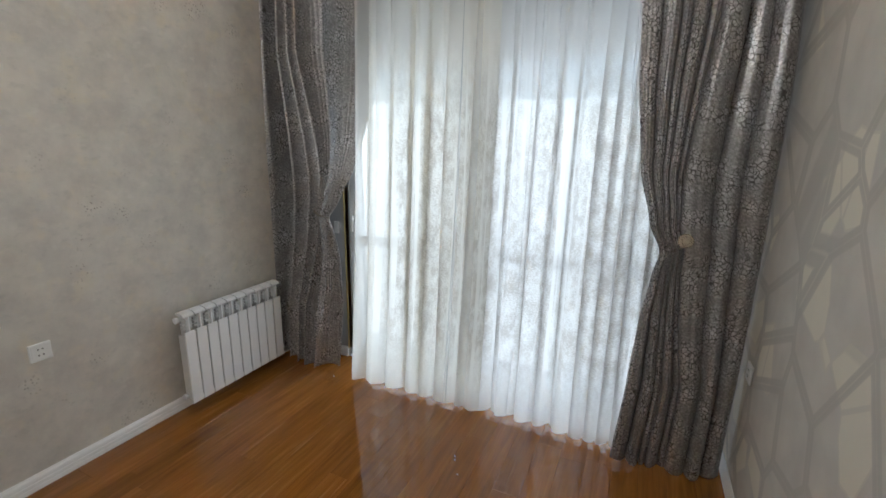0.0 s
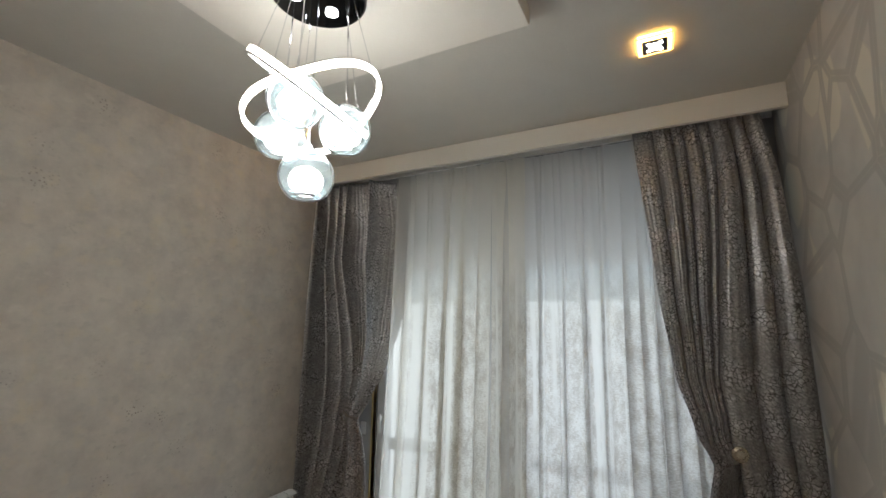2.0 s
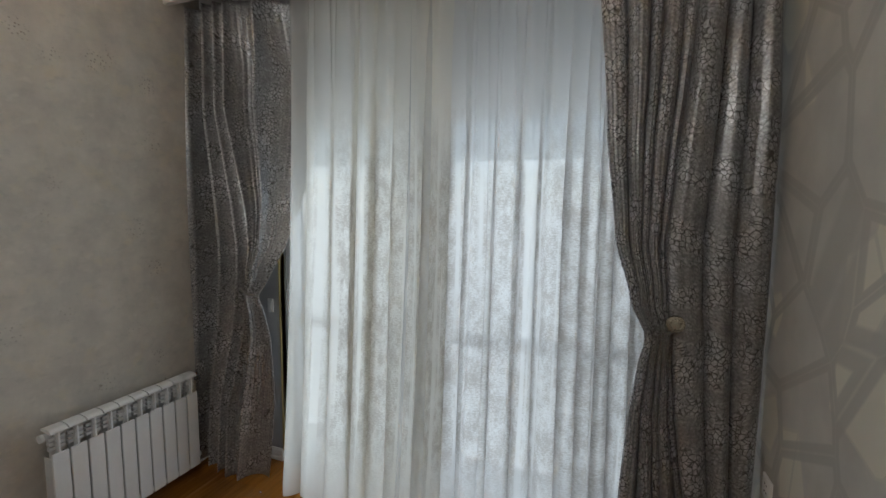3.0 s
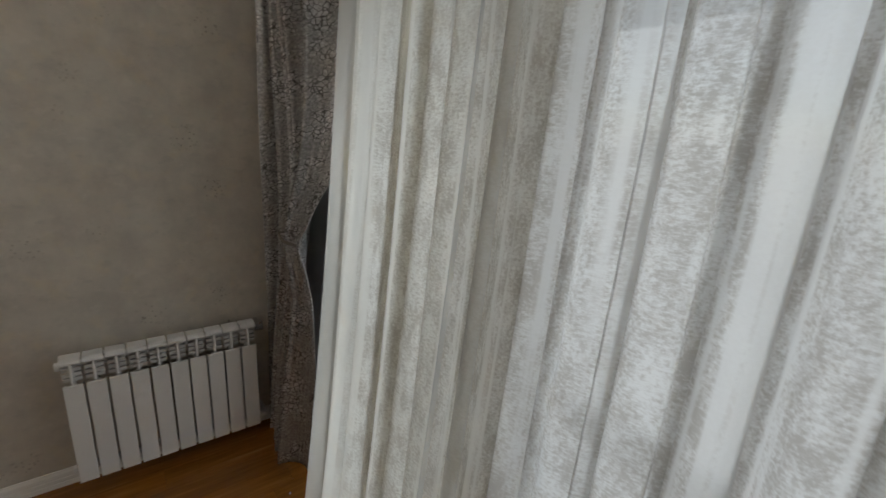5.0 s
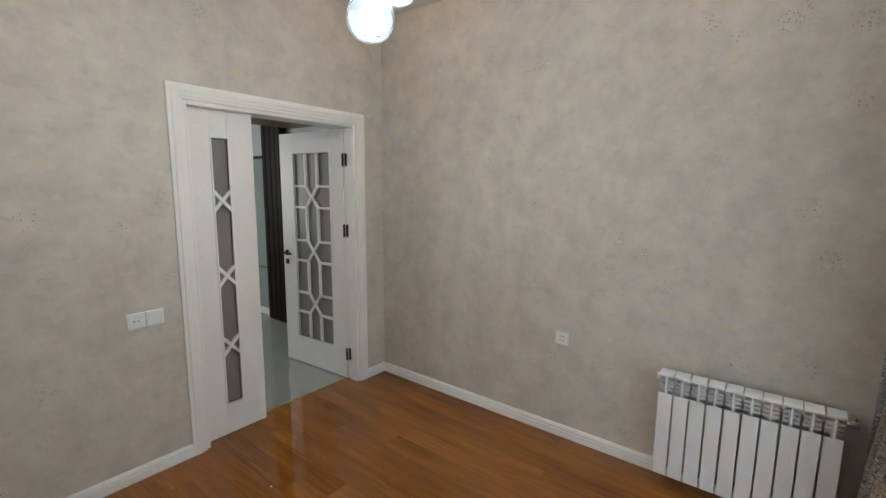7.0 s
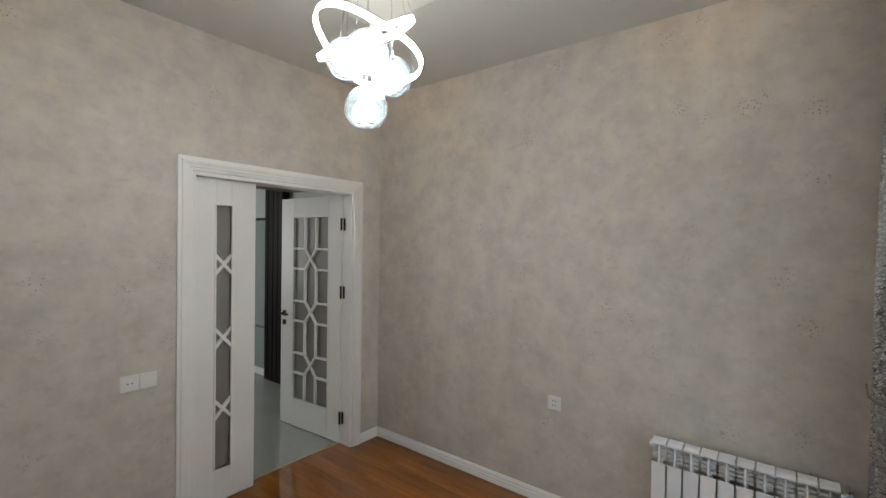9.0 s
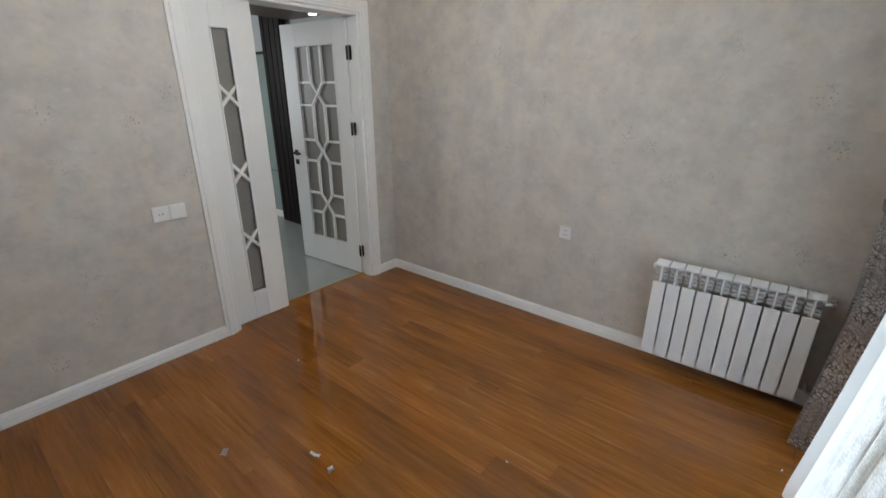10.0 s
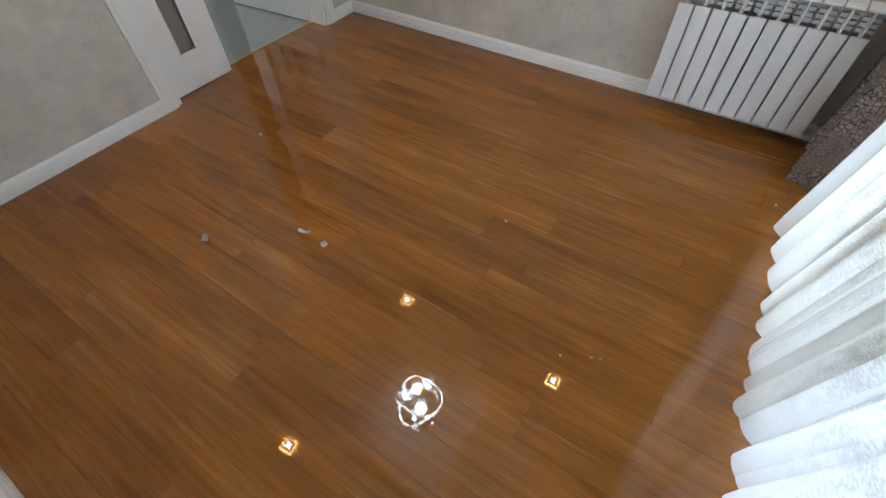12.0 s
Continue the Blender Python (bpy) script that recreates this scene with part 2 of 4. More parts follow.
def drape_cloth():
    """Taupe jacquard with a dark crackle print and a satin sheen."""
    m, n, l, b = nodes_of("jacquard_drape")
    uv = n.new("ShaderNodeUVMap")
    warp = n.new("ShaderNodeTexNoise")
    warp.inputs["Scale"].default_value, warp.inputs["Detail"].default_value = 18, 5
    l.new(uv.outputs[0], warp.inputs["Vector"])
    ws = n.new("ShaderNodeVectorMath")
    ws.operation = "MULTIPLY_ADD"
    ws.inputs[1].default_value = (0.035, 0.035, 0.0)
    l.new(warp.outputs["Color"], ws.inputs[0])
    l.new(uv.outputs[0], ws.inputs[2])
    crack = n.new("ShaderNodeTexVoronoi")
    crack.feature = "DISTANCE_TO_EDGE"
    crack.inputs["Scale"].default_value = 48
    l.new(ws.outputs[0], crack.inputs["Vector"])
    patch, fine = n.new("ShaderNodeTexNoise"), n.new("ShaderNodeTexNoise")
    patch.inputs["Scale"].default_value, patch.inputs["Detail"].default_value, patch.inputs["Roughness"].default_value = 7.0, 6, 0.62
    fine.inputs["Scale"].default_value, fine.inputs["Detail"].default_value = 90, 5
    l.new(uv.outputs[0], patch.inputs["Vector"])
    l.new(uv.outputs[0], fine.inputs["Vector"])
    line = ramp(n, [(0.03, (1, 1, 1)), (0.10, (0, 0, 0))])
    l.new(crack.outputs["Distance"], line.inputs["Fac"])
    where = ramp(n, [(0.45, (0.08, 0.08, 0.08)), (0.54, (0.85, 0.85, 0.85))])
    l.new(patch.outputs["Fac"], where.inputs["Fac"])
    mulm = n.new("ShaderNodeMath")
    mulm.operation = "MULTIPLY"
    l.new(line.outputs["Color"], mulm.inputs[0])
    l.new(where.outputs["Color"], mulm.inputs[1])
    base = ramp(n, [(0.40, (0.255, 0.250, 0.253)), (0.50, (0.390, 0.388, 0.396)), (0.60, (0.66, 0.665, 0.69))])
    sumf = n.new("ShaderNodeMix")
    sumf.inputs[0].default_value = 0.45
    l.new(patch.outputs["Fac"], sumf.inputs[2])
    l.new(fine.outputs["Fac"], sumf.inputs[3])
    l.new(sumf.outputs[0], base.inputs["Fac"])
    mx = n.new("ShaderNodeMix")
    mx.data_type = "RGBA"
    mx.inputs[7].default_value = (0.040, 0.034, 0.031, 1)
    l.new(mulm.outputs[0], mx.inputs[0])
    l.new(base.outputs["Color"], mx.inputs[6])
    l.new(mx.outputs[2], b.inputs["Base Color"])
    b.inputs["Roughness"].default_value = 0.33
    b.inputs["Metallic"].default_value = 0.50
    b.inputs["Sheen Weight"].default_value = 0.15
    bp = n.new("ShaderNodeBump")
    bp.inputs["Strength"].default_value, bp.inputs["Distance"].default_value = 0.5, 0.002
    l.new(fine.outputs["Fac"], bp.inputs["Height"])
    l.new(bp.outputs[0], b.inputs["Normal"])
    return m


def sheer_cloth(name, tint, dense):
    """White voile, plain at the top and woven with frosted patches below."""
    m, n, l, b = nodes_of(name)
    n.remove(b)
    out = n["Material Output"]
    uv = n.new("ShaderNodeUVMap")
    pt, fine, sep = n.new("ShaderNodeTexNoise"), n.new("ShaderNodeTexNoise"), n.new("ShaderNodeSeparateXYZ")
    mp = n.new("ShaderNodeMapping")
    mp.inputs["Scale"].default_value = (1.5, 0.6, 1.0)
    l.new(uv.outputs[0], mp.inputs["Vector"])
    pt.inputs["Scale"].default_value, pt.inputs["Detail"].default_value, pt.inputs["Roughness"].default_value = 13.0, 8, 0.74
    fine.inputs["Scale"].default_value, fine.inputs["Detail"].default_value, fine.inputs["Roughness"].default_value = 130, 5, 0.75
    l.new(mp.outputs[0], pt.inputs["Vector"])
    mp2 = n.new("ShaderNodeMapping")
    mp2.inputs["Scale"].default_value = (0.8, 1.25, 1.0)
    l.new(uv.outputs[0], mp2.inputs["Vector"])
    l.new(mp2.outputs[0], fine.inputs["Vector"])
    l.new(uv.outputs[0], sep.inputs[0])
    fade = n.new("ShaderNodeMapRange")
    fade.inputs["From Min"].default_value, fade.inputs["From Max"].default_value = 2.25, 1.75
    l.new(sep.outputs["Y"], fade.inputs["Value"])
    mixn = n.new("ShaderNodeMix")
    mixn.inputs[0].default_value = 0.48
    l.new(pt.outputs["Fac"], mixn.inputs[2])
    l.new(fine.outputs["Fac"], mixn.inputs[3])
    r = ramp(n, [(0.44, (0, 0, 0)), (0.555, (1, 1, 1))])
    l.new(mixn.outputs[0], r.inputs["Fac"])
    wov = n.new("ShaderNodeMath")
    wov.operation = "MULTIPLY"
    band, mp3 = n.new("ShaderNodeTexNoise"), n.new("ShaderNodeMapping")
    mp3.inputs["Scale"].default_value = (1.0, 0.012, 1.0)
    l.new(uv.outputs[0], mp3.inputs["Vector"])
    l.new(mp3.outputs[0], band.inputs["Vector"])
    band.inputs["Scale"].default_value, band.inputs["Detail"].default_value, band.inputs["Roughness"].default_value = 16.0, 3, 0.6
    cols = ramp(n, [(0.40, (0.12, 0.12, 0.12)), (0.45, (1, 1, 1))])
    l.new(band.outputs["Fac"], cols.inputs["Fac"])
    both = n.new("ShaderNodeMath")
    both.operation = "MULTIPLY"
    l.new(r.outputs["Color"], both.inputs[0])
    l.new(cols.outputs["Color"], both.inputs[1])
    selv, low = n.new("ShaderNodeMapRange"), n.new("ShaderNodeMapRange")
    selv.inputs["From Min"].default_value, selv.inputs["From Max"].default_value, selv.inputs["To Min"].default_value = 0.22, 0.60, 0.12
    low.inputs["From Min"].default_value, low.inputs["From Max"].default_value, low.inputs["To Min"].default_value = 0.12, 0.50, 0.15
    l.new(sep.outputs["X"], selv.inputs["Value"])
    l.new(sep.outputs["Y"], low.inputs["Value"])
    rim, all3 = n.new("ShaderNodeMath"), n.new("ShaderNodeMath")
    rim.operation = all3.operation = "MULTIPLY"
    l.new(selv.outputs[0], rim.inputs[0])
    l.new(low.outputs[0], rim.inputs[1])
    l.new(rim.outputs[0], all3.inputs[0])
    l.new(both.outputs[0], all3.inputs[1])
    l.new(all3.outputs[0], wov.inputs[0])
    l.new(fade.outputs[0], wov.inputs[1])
    opq = n.new("ShaderNodeMapRange")
    opq.inputs["To Min"].default_value, opq.inputs["To Max"].default_value = dense, min(0.99, dense + 0.10)
    l.new(wov.outputs[0], opq.inputs["Value"])
    edge = n.new("ShaderNodeMapRange")
    edge.inputs["From Max"].default_value, edge.inputs["To Min"].default_value = 0.45, 0.52
    l.new(sep.outputs["X"], edge.inputs["Value"])
    thin = n.new("ShaderNodeMath")
    thin.operation = "MULTIPLY"
    l.new(opq.outputs[0], thin.inputs[0])
    l.new(edge.outputs[0], thin.inputs[1])
    dif, tra, see = n.new("ShaderNodeBsdfDiffuse"), n.new("ShaderNodeBsdfTranslucent"), n.new("ShaderNodeBsdfTransparent")
    hue = n.new("ShaderNodeMix")
    hue.data_type = "RGBA"
    hue.inputs[6].default_value = (*tint, 1)
    hue.inputs[7].default_value = (tint[0] * 0.63, tint[1] * 0.60, tint[2] * 0.57, 1)
    l.new(wov.outputs[0], hue.inputs[0])
    l.new(hue.outputs[2], dif.inputs["Color"])
    l.new(hue.outputs[2], tra.inputs["Color"])
    see.inputs["Color"].default_value = (0.97, 0.97, 0.97, 1)
    body, whole = n.new("ShaderNodeMixShader"), n.new("ShaderNodeMixShader")
    body.inputs[0].default_value = 0.80
    l.new(dif.outputs[0], body.inputs[1])
    l.new(tra.outputs[0], body.inputs[2])
    l.new(thin.outputs[0], whole.inputs[0])
    l.new(see.outputs[0], whole.inputs[1])
    l.new(body.outputs[0], whole.inputs[2])
    l.new(whole.outputs[0], out.inputs["Surface"])
    return m


PAPER, FACET = plaster_paper(), facet_paper()
WOOD, JACQUARD = plank_wood(), drape_cloth()
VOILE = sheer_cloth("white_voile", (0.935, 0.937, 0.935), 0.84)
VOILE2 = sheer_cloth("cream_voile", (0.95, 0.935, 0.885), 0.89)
# the ceiling is set a tone darker than the dropped panel and pelmet
CEIL = plain("ceiling_darker_tone", (0.65, 0.64, 0.60), 0.7, grain=90, vary=0.03, bump=0.08)
PANELW = plain("panel_paler_tone", (0.80, 0.78, 0.73), 0.7, grain=90, vary=0.02, bump=0.08)
TRIM = plain("trim_paint", (0.86, 0.855, 0.84), 0.38, grain=30, vary=0.025, bump=0.015)
DOORW = plain("door_paint", (0.85, 0.845, 0.83), 0.35, grain=30, vary=0.02, bump=0.015)
RAD = plain("radiator_enamel", (0.86, 0.87, 0.885), 0.3, grain=80, vary=0.02, bump=0.02)
# white enamel inside the sections, darkened in colour for the shade there
CORE_SHADE = plain("radiator_shaded_core", (0.62, 0.63, 0.64), 0.45)
PLASTIC = plain("white_plastic", (0.82, 0.82, 0.81), 0.32, grain=90, vary=0.02, bump=0.02)
BLACK = plain("black_slot", (0.02, 0.02, 0.02), 0.5)
CHROME = plain("chrome", (0.72, 0.73, 0.75), 0.12, metal=1.0, vary=0.03, bump=0.01)
MIRROR = plain("dark_mirror_steel", (0.16, 0.18, 0.20), 0.05, metal=1.0, vary=0.05, bump=0.02)
BRONZE = plain("dark_bronze", (0.035, 0.028, 0.026), 0.35, metal=0.6)
GOLD = plain("gold_strip", (0.62, 0.47, 0.20), 0.3, metal=0.8)
CRYSTAL = plain("rosette_crystal", (0.62, 0.56, 0.45), 0.12, metal=0.7, grain=300, vary=0.4, bump=0.5)
GREYWALL = plain("reveal_plaster", (0.42, 0.42, 0.43), 0.75, grain=50, vary=0.05, bump=0.15)
PVC = plain("window_pvc", (0.82, 0.83, 0.84), 0.3, grain=80, vary=0.02, bump=0.02)
TILE = plain("hall_tile", (0.345, 0.358, 0.333), 0.10, grain=30, vary=0.08, bump=0.01)
HALLWALL = plain("hall_paint", (0.50, 0.53, 0.52), 0.6, grain=50, vary=0.05, bump=0.08)
ESPRESSO = plain("espresso_wood", (0.012, 0.008, 0.007), 0.40, grain=70, vary=0.25, bump=0.06, spec=0.2)
TAUPE = plain("hall_ceiling_taupe", (0.20, 0.15, 0.13), 0.5, grain=50, vary=0.06)
FROST = plain("frosted_pane", (0.235, 0.220, 0.203), 0.28, grain=160, vary=0.05, bump=0.06)
GREENMIRROR = plain("tinted_mirror", (0.30, 0.36, 0.34), 0.12, metal=0.0, coat=0.6, vary=0.05, bump=0.01)
PANE = glass("window_glass")
GLOBE = glass("clear_globe_glass", (0.86, 0.955, 1.0), ior=1.38)
GLOBE.node_tree.nodes["Principled BSDF"].inputs["Transmission Weight"].default_value = 0.965
CLEAR = glass("spotlight_glass", (0.97, 0.99, 1.0))
BULB = glow("lamp_globe", (1.0, 0.96, 0.89), LAMP)
BAND = glow("lamp_band", (1.0, 0.95, 0.87), RING)
SPOTW = glow("spot_white", (0.95, 0.97, 1.0), SPOT)
SPOTY = glow("spot_amber", (1.0, 0.50, 0.11), 22.0)
PAPERBIT = plain("paper_scrap", (0.88, 0.88, 0.92), 0.6)
PAPERFILM = plain("clear_film", (0.55, 0.50, 0.46), 0.15, grain=120, vary=0.35, bump=0.6, coat=0.8)
SUBFLOOR = plain("underlay", (0.05, 0.025, 0.012), 0.8)


# ---- mesh helpers ----
def box(bm, x0, x1, y0, y1, z0, z1, bevel=0.0, seg=1):
    vs = bmesh.ops.create_cube(bm, size=1.0)["verts"]
    for v in vs:
        v.co = Vector((x0 + (v.co.x + 0.5) * (x1 - x0), y0 + (v.co.y + 0.5) * (y1 - y0), z0 + (v.co.z + 0.5) * (z1 - z0)))
    if bevel:
        es = list({e for v in vs for e in v.link_edges})
        bmesh.ops.bevel(bm, geom=es, offset=bevel, segments=seg, affect="EDGES", profile=0.5)
    return bm


def cyl(bm, p, q, r, r2=None, n=20):
    p, q = Vector(p), Vector(q)
    m = Matrix.Translation((p + q) / 2) @ (q - p).to_track_quat("Z", "Y").to_matrix().to_4x4()
    bmesh.ops.create_cone(bm, cap_ends=True, segments=n, radius1=r, radius2=r if r2 is None else r2, depth=(q - p).length, matrix=m)
    return bm


def mesh_of(name, bm, material, smooth=False):
    me = bpy.data.meshes.new(name)
    bm.to_mesh(me)
    bm.free()
    me.materials.append(material)
    if smooth:
        for f in me.polygons:
            f.use_smooth = True
    return me


def part(name, bm, material, parent, label="", smooth=False):
    ob = new(name, mesh_of(name, bm, material, smooth))
    ob.parent = parent
    if label:
        tagged(ob, label)
    return ob


def thing(name, label, category, at=(0, 0, 0), group="", kind=""):
    ob = new(name)
    ob.location = at
    return tagged(ob, label, category, group, kind)


def structure(name, bm, material, label, category):
    return tagged(new(name, mesh_of(name, bm, material)), label, category, kind="structure")


def B(*boxes, bevel=0.0):
    bm = bmesh.new()
    for b in boxes:
        box(bm, *b, bevel=bevel)
    return bm


def profile_run(bm, pts, p, q, out):
    """Sweeps the outline pts (distance out, height) from p to q along a wall whose inside lies towards out."""
    p, q, out = Vector(p), Vector(q), Vector(out)
    a = [bm.verts.new(p + out * d + Vector((0, 0, h))) for d, h in pts]
    c = [bm.verts.new(q + out * d + Vector((0, 0, h))) for d, h in pts]
    k = len(pts)
    for i in range(k):
        bm.faces.new((a[i], a[(i + 1) % k], c[(i + 1) % k], c[i]))
    bm.faces.new(a)
    bm.faces.new(list(reversed(c)))
    bmesh.ops.recalc_face_normals(bm, faces=bm.faces[:])
    return bm


# ---- the room's shell ----
T = 0.16
structure("wall_west", B((-T, 0, -T, D + 0.1, -0.05, H + 0.1)), PAPER, "beige grey mottled plaster-effect wallpaper wall", "wall")
structure("wall_east", B((W, W + T, -T, D + 0.1, -0.05, H + 0.1)), FACET, "grey beige wallpaper wall printed with crossing bands", "wall")
structure("wall_south", B((-T, DOOR_X0 - 0.01, -T, 0, -0.05, H + 0.1), (DOOR_X1 + 0.01, W + T, -T, 0, -0.05, H + 0.1),
                          (DOOR_X0 - 0.01, DOOR_X1 + 0.01, -T, 0, DOOR_Z + 0.01, H + 0.1)), PAPER, "mottled beige wallpaper wall around the doorway", "wall")
structure("wall_north", B((-T, WIN_X0, D, D + 0.24, -0.05, H + 0.1), (WIN_X1, W + T, D, D + 0.24, -0.05, H + 0.1),
                          (WIN_X0, WIN_X1, D, D + 0.24, WIN_Z, H + 0.1)), GREYWALL, "grey plastered wall around the balcony window", "wall")
bm = bmesh.new()
box(bm, -T, W + T, -T, D + 0.1, H, H + 0.1)
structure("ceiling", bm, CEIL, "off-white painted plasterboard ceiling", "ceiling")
PX0, PX1, PY0, PY1, PZ = 1.00, 2.06, 0.97, 1.985, 2.845
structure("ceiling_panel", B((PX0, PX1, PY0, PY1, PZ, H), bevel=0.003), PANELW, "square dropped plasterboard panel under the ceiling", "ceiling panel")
structure("curtain_pelmet", B((0.0, W, PEL_Y, PEL_Y + 0.03, PEL_Z, H), bevel=0.002), PANELW, "off-white boxed curtain pelmet below the ceiling", "pelmet")

SKIRT = [(d, h * 1.18) for d, h in [(0, 0), (0.016, 0), (0.016, 0.018), (0.014, 0.021), (0.016, 0.024), (0.016, 0.036), (0.013, 0.039), (0.015, 0.042), (0.013, 0.054), (0.008, 0.061), (0.006, 0.066), (0, 0.066)]]
structure("baseboard_west", profile_run(bmesh.new(), SKIRT, (0, 0, 0), (0, D, 0), (1, 0, 0)), TRIM, "white moulded skirting board with shallow grooves", "baseboard")
structure("baseboard_south", profile_run(bmesh.new(), SKIRT, (0.016, 0, 0), (0.212, 0, 0), (0, 1, 0)), TRIM, "short piece of white moulded skirting board", "baseboard")
structure("baseboard_south_2", profile_run(bmesh.new(), SKIRT, (1.603, 0, 0), (W, 0, 0), (0, 1, 0)), TRIM, "white moulded skirting board with shallow grooves", "baseboard")
structure("baseboard_east", profile_run(bmesh.new(), SKIRT, (W, 0.016, 0), (W, D, 0), (-1, 0, 0)), TRIM, "white moulded skirting board below the patterned wall", "baseboard")
structure("baseboard_north", profile_run(bmesh.new(), SKIRT, (0.016, D, 0), (WIN_X0 - 0.01, D, 0), (0, -1, 0)), TRIM, "short piece of white skirting beside the window", "baseboard")
structure("baseboard_north_2", profile_run(bmesh.new(), SKIRT, (WIN_X1 + 0.01, D, 0), (W - 0.016, D, 0), (0, -1, 0)), TRIM, "short piece of white skirting beside the window", "baseboard")

# ---- balcony window ----
win = thing("window_1", "white plastic full-height balcony window behind sheer curtains", "window", (0, 0, 0), kind="structure")
fy0, fy1 = D + 0.05, D + 0.12
frame_w = 0.07
for a, b in ((WIN_X0, WIN_X0 + frame_w), (1.46, 1.62), (WIN_X1 - frame_w, WIN_X1)):
    part("window_frame", B((a, b, fy0, fy1, 0.0, WIN_Z), bevel=0.006), PVC, win)
for x0, x1 in ((WIN_X0 + frame_w, 1.46), (1.62, WIN_X1 - frame_w)):
    for z0, z1 in ((0.0, 0.09), (0.90, 0.97), (WIN_Z - 0.07, WIN_Z)):
        part("window_rail", B((x0, x1, fy0 + 0.002, fy1 - 0.002, z0, z1), bevel=0.005), PVC, win)
    for z0, z1 in ((0.09, 0.90), (0.97, WIN_Z - 0.07)):
        p = part("pane", B((x0, x1, fy0 + 0.03, fy0 + 0.036, z0, z1)), PANE, win)
        p.visible_shadow = False
part("handle", B((WIN_X0 + 0.03, WIN_X0 + 0.05, fy0 - 0.035, fy0 - 0.02, 1.0, 1.13), (WIN_X0 + 0.032, WIN_X0 + 0.048, fy0 - 0.022, fy0 + 0.001, 1.08, 1.11), bevel=0.003), PLASTIC, win)
structure("trim_window", B((WIN_X0 - 0.012, WIN_X0, D - 0.006, D + 0.04, 0.067, WIN_Z)), GOLD, "thin golden corner strip beside the window", "trim")
structure("window_threshold", B((WIN_X0, WIN_X1, D, D + 0.05, -0.02, 0.012), bevel=0.003), PVC, "white threshold under the balcony window", "threshold")

# unseen balcony, added: its ceiling dims the upper window, its sides block sky
structure("balcony_floor", B((-T, W + T, D + 0.24, D + 0.6, -0.12, -0.02)), GREYWALL, "unseen plain grey balcony slab closing the outside", "balcony")
structure("balcony_ceiling", B((-T, W + T, D + 0.24, D + 0.6, 2.22, 3.05)), GREYWALL, "unseen plain grey balcony ceiling, added to dim the upper window", "balcony")
structure("balcony_wall", B((-T, -0.02, D + 0.24, D + 0.6, -0.02, 3.0)), GREYWALL, "unseen plain grey balcony side wall, added to block the sky", "balcony")
structure("balcony_wall_2", B((W + 0.06, W + T, D + 0.24, D + 0.6, -0.02, 3.0)), GREYWALL, "unseen plain grey balcony side wall, added to block the sky", "balcony")

# ---- doorway: casing, fixed side panel, open leaf ----
door = thing("door_1", "white double door frame with a narrow fixed panel and an open glazed leaf", "door", (0, 0, 0), kind="structure")
CAS = [(0, 0.004), (0.003, 0.010), (0.020, 0.012), (0.022, 0.016), (0.040, 0.017), (0.042, 0.020), (0.060, 0.021), (0.064, 0.017), (0.083, 0.014), (0.083, 0)]


def casing(bm, side):
    """A moulded casing board: side 0 and 1 upright, 2 across the top. Its profile runs from the opening outwards."""
    pts = CAS + [(0.0, 0.0)]
    lo, hi = [], []
    for d, h in pts:
        if side == 0:
            lo.append((DOOR_X0 - d, h, 0)); hi.append((DOOR_X0 - d, h, DOOR_Z + d))
        elif side == 1:
            lo.append((DOOR_X1 + d, h, 0)); hi.append((DOOR_X1 + d, h, DOOR_Z + d))
        else:
            lo.append((DOOR_X0 - d, h, DOOR_Z + d)); hi.append((DOOR_X1 + d, h, DOOR_Z + d))
    a, c = [bm.verts.new(p) for p in lo], [bm.verts.new(p) for p in hi]
    k = len(pts)
    for i in range(k):
        bm.faces.new((a[i], a[(i + 1) % k], c[(i + 1) % k], c[i]))
    bm.faces.new(a), bm.faces.new(c)
    bmesh.ops.recalc_face_normals(bm, faces=bm.faces[:])
    return bm


for s in range(3):
    part("casing", casing(bmesh.new(), s), TRIM, door)
part("jamb", B((DOOR_X0 - 0.008, DOOR_X0 + 0.022, -T - 0.01, -0.001, 0, DOOR_Z), bevel=0.002), TRIM, door)
part("jamb", B((DOOR_X1 - 0.022, DOOR_X1 + 0.008, -T - 0.01, -0.001, 0, DOOR_Z), bevel=0.002), TRIM, door)
part("jamb", B((DOOR_X0 + 0.022, DOOR_X1 - 0.022, -T - 0.01, -0.001, DOOR_Z - 0.022, DOOR_Z + 0.008), bevel=0.002), TRIM, door)


def bar(bm, p, q, w, d0, d1):
    """A glazing bar between the points p and q (x, z) of a door's own plane."""
    p, q = Vector((p[0], 0, p[1])), Vector((q[0], 0, q[1]))
    along = (q - p).normalized()
    side = Vector((-along.z, 0, along.x)) * w / 2
    ring = [p - side, p + side, q + side, q - side]
    lo = [bm.verts.new(v + Vector((0, d0, 0))) for v in ring]
    hi = [bm.verts.new(v * 1.0 + Vector((0, d1, 0))) for v in ring]
    mid = [bm.verts.new(v + Vector((0, (d0 + d1) / 2, 0))) for v in ring]
    for a, b in ((lo, mid), (mid, hi)):
        for i in range(4):
            bm.faces.new((a[i], a[(i + 1) % 4], b[(i + 1) % 4], b[i]))
    bm.faces.new(lo), bm.faces.new(hi)
    bmesh.ops.recalc_face_normals(bm, faces=bm.faces[:])
    return bm


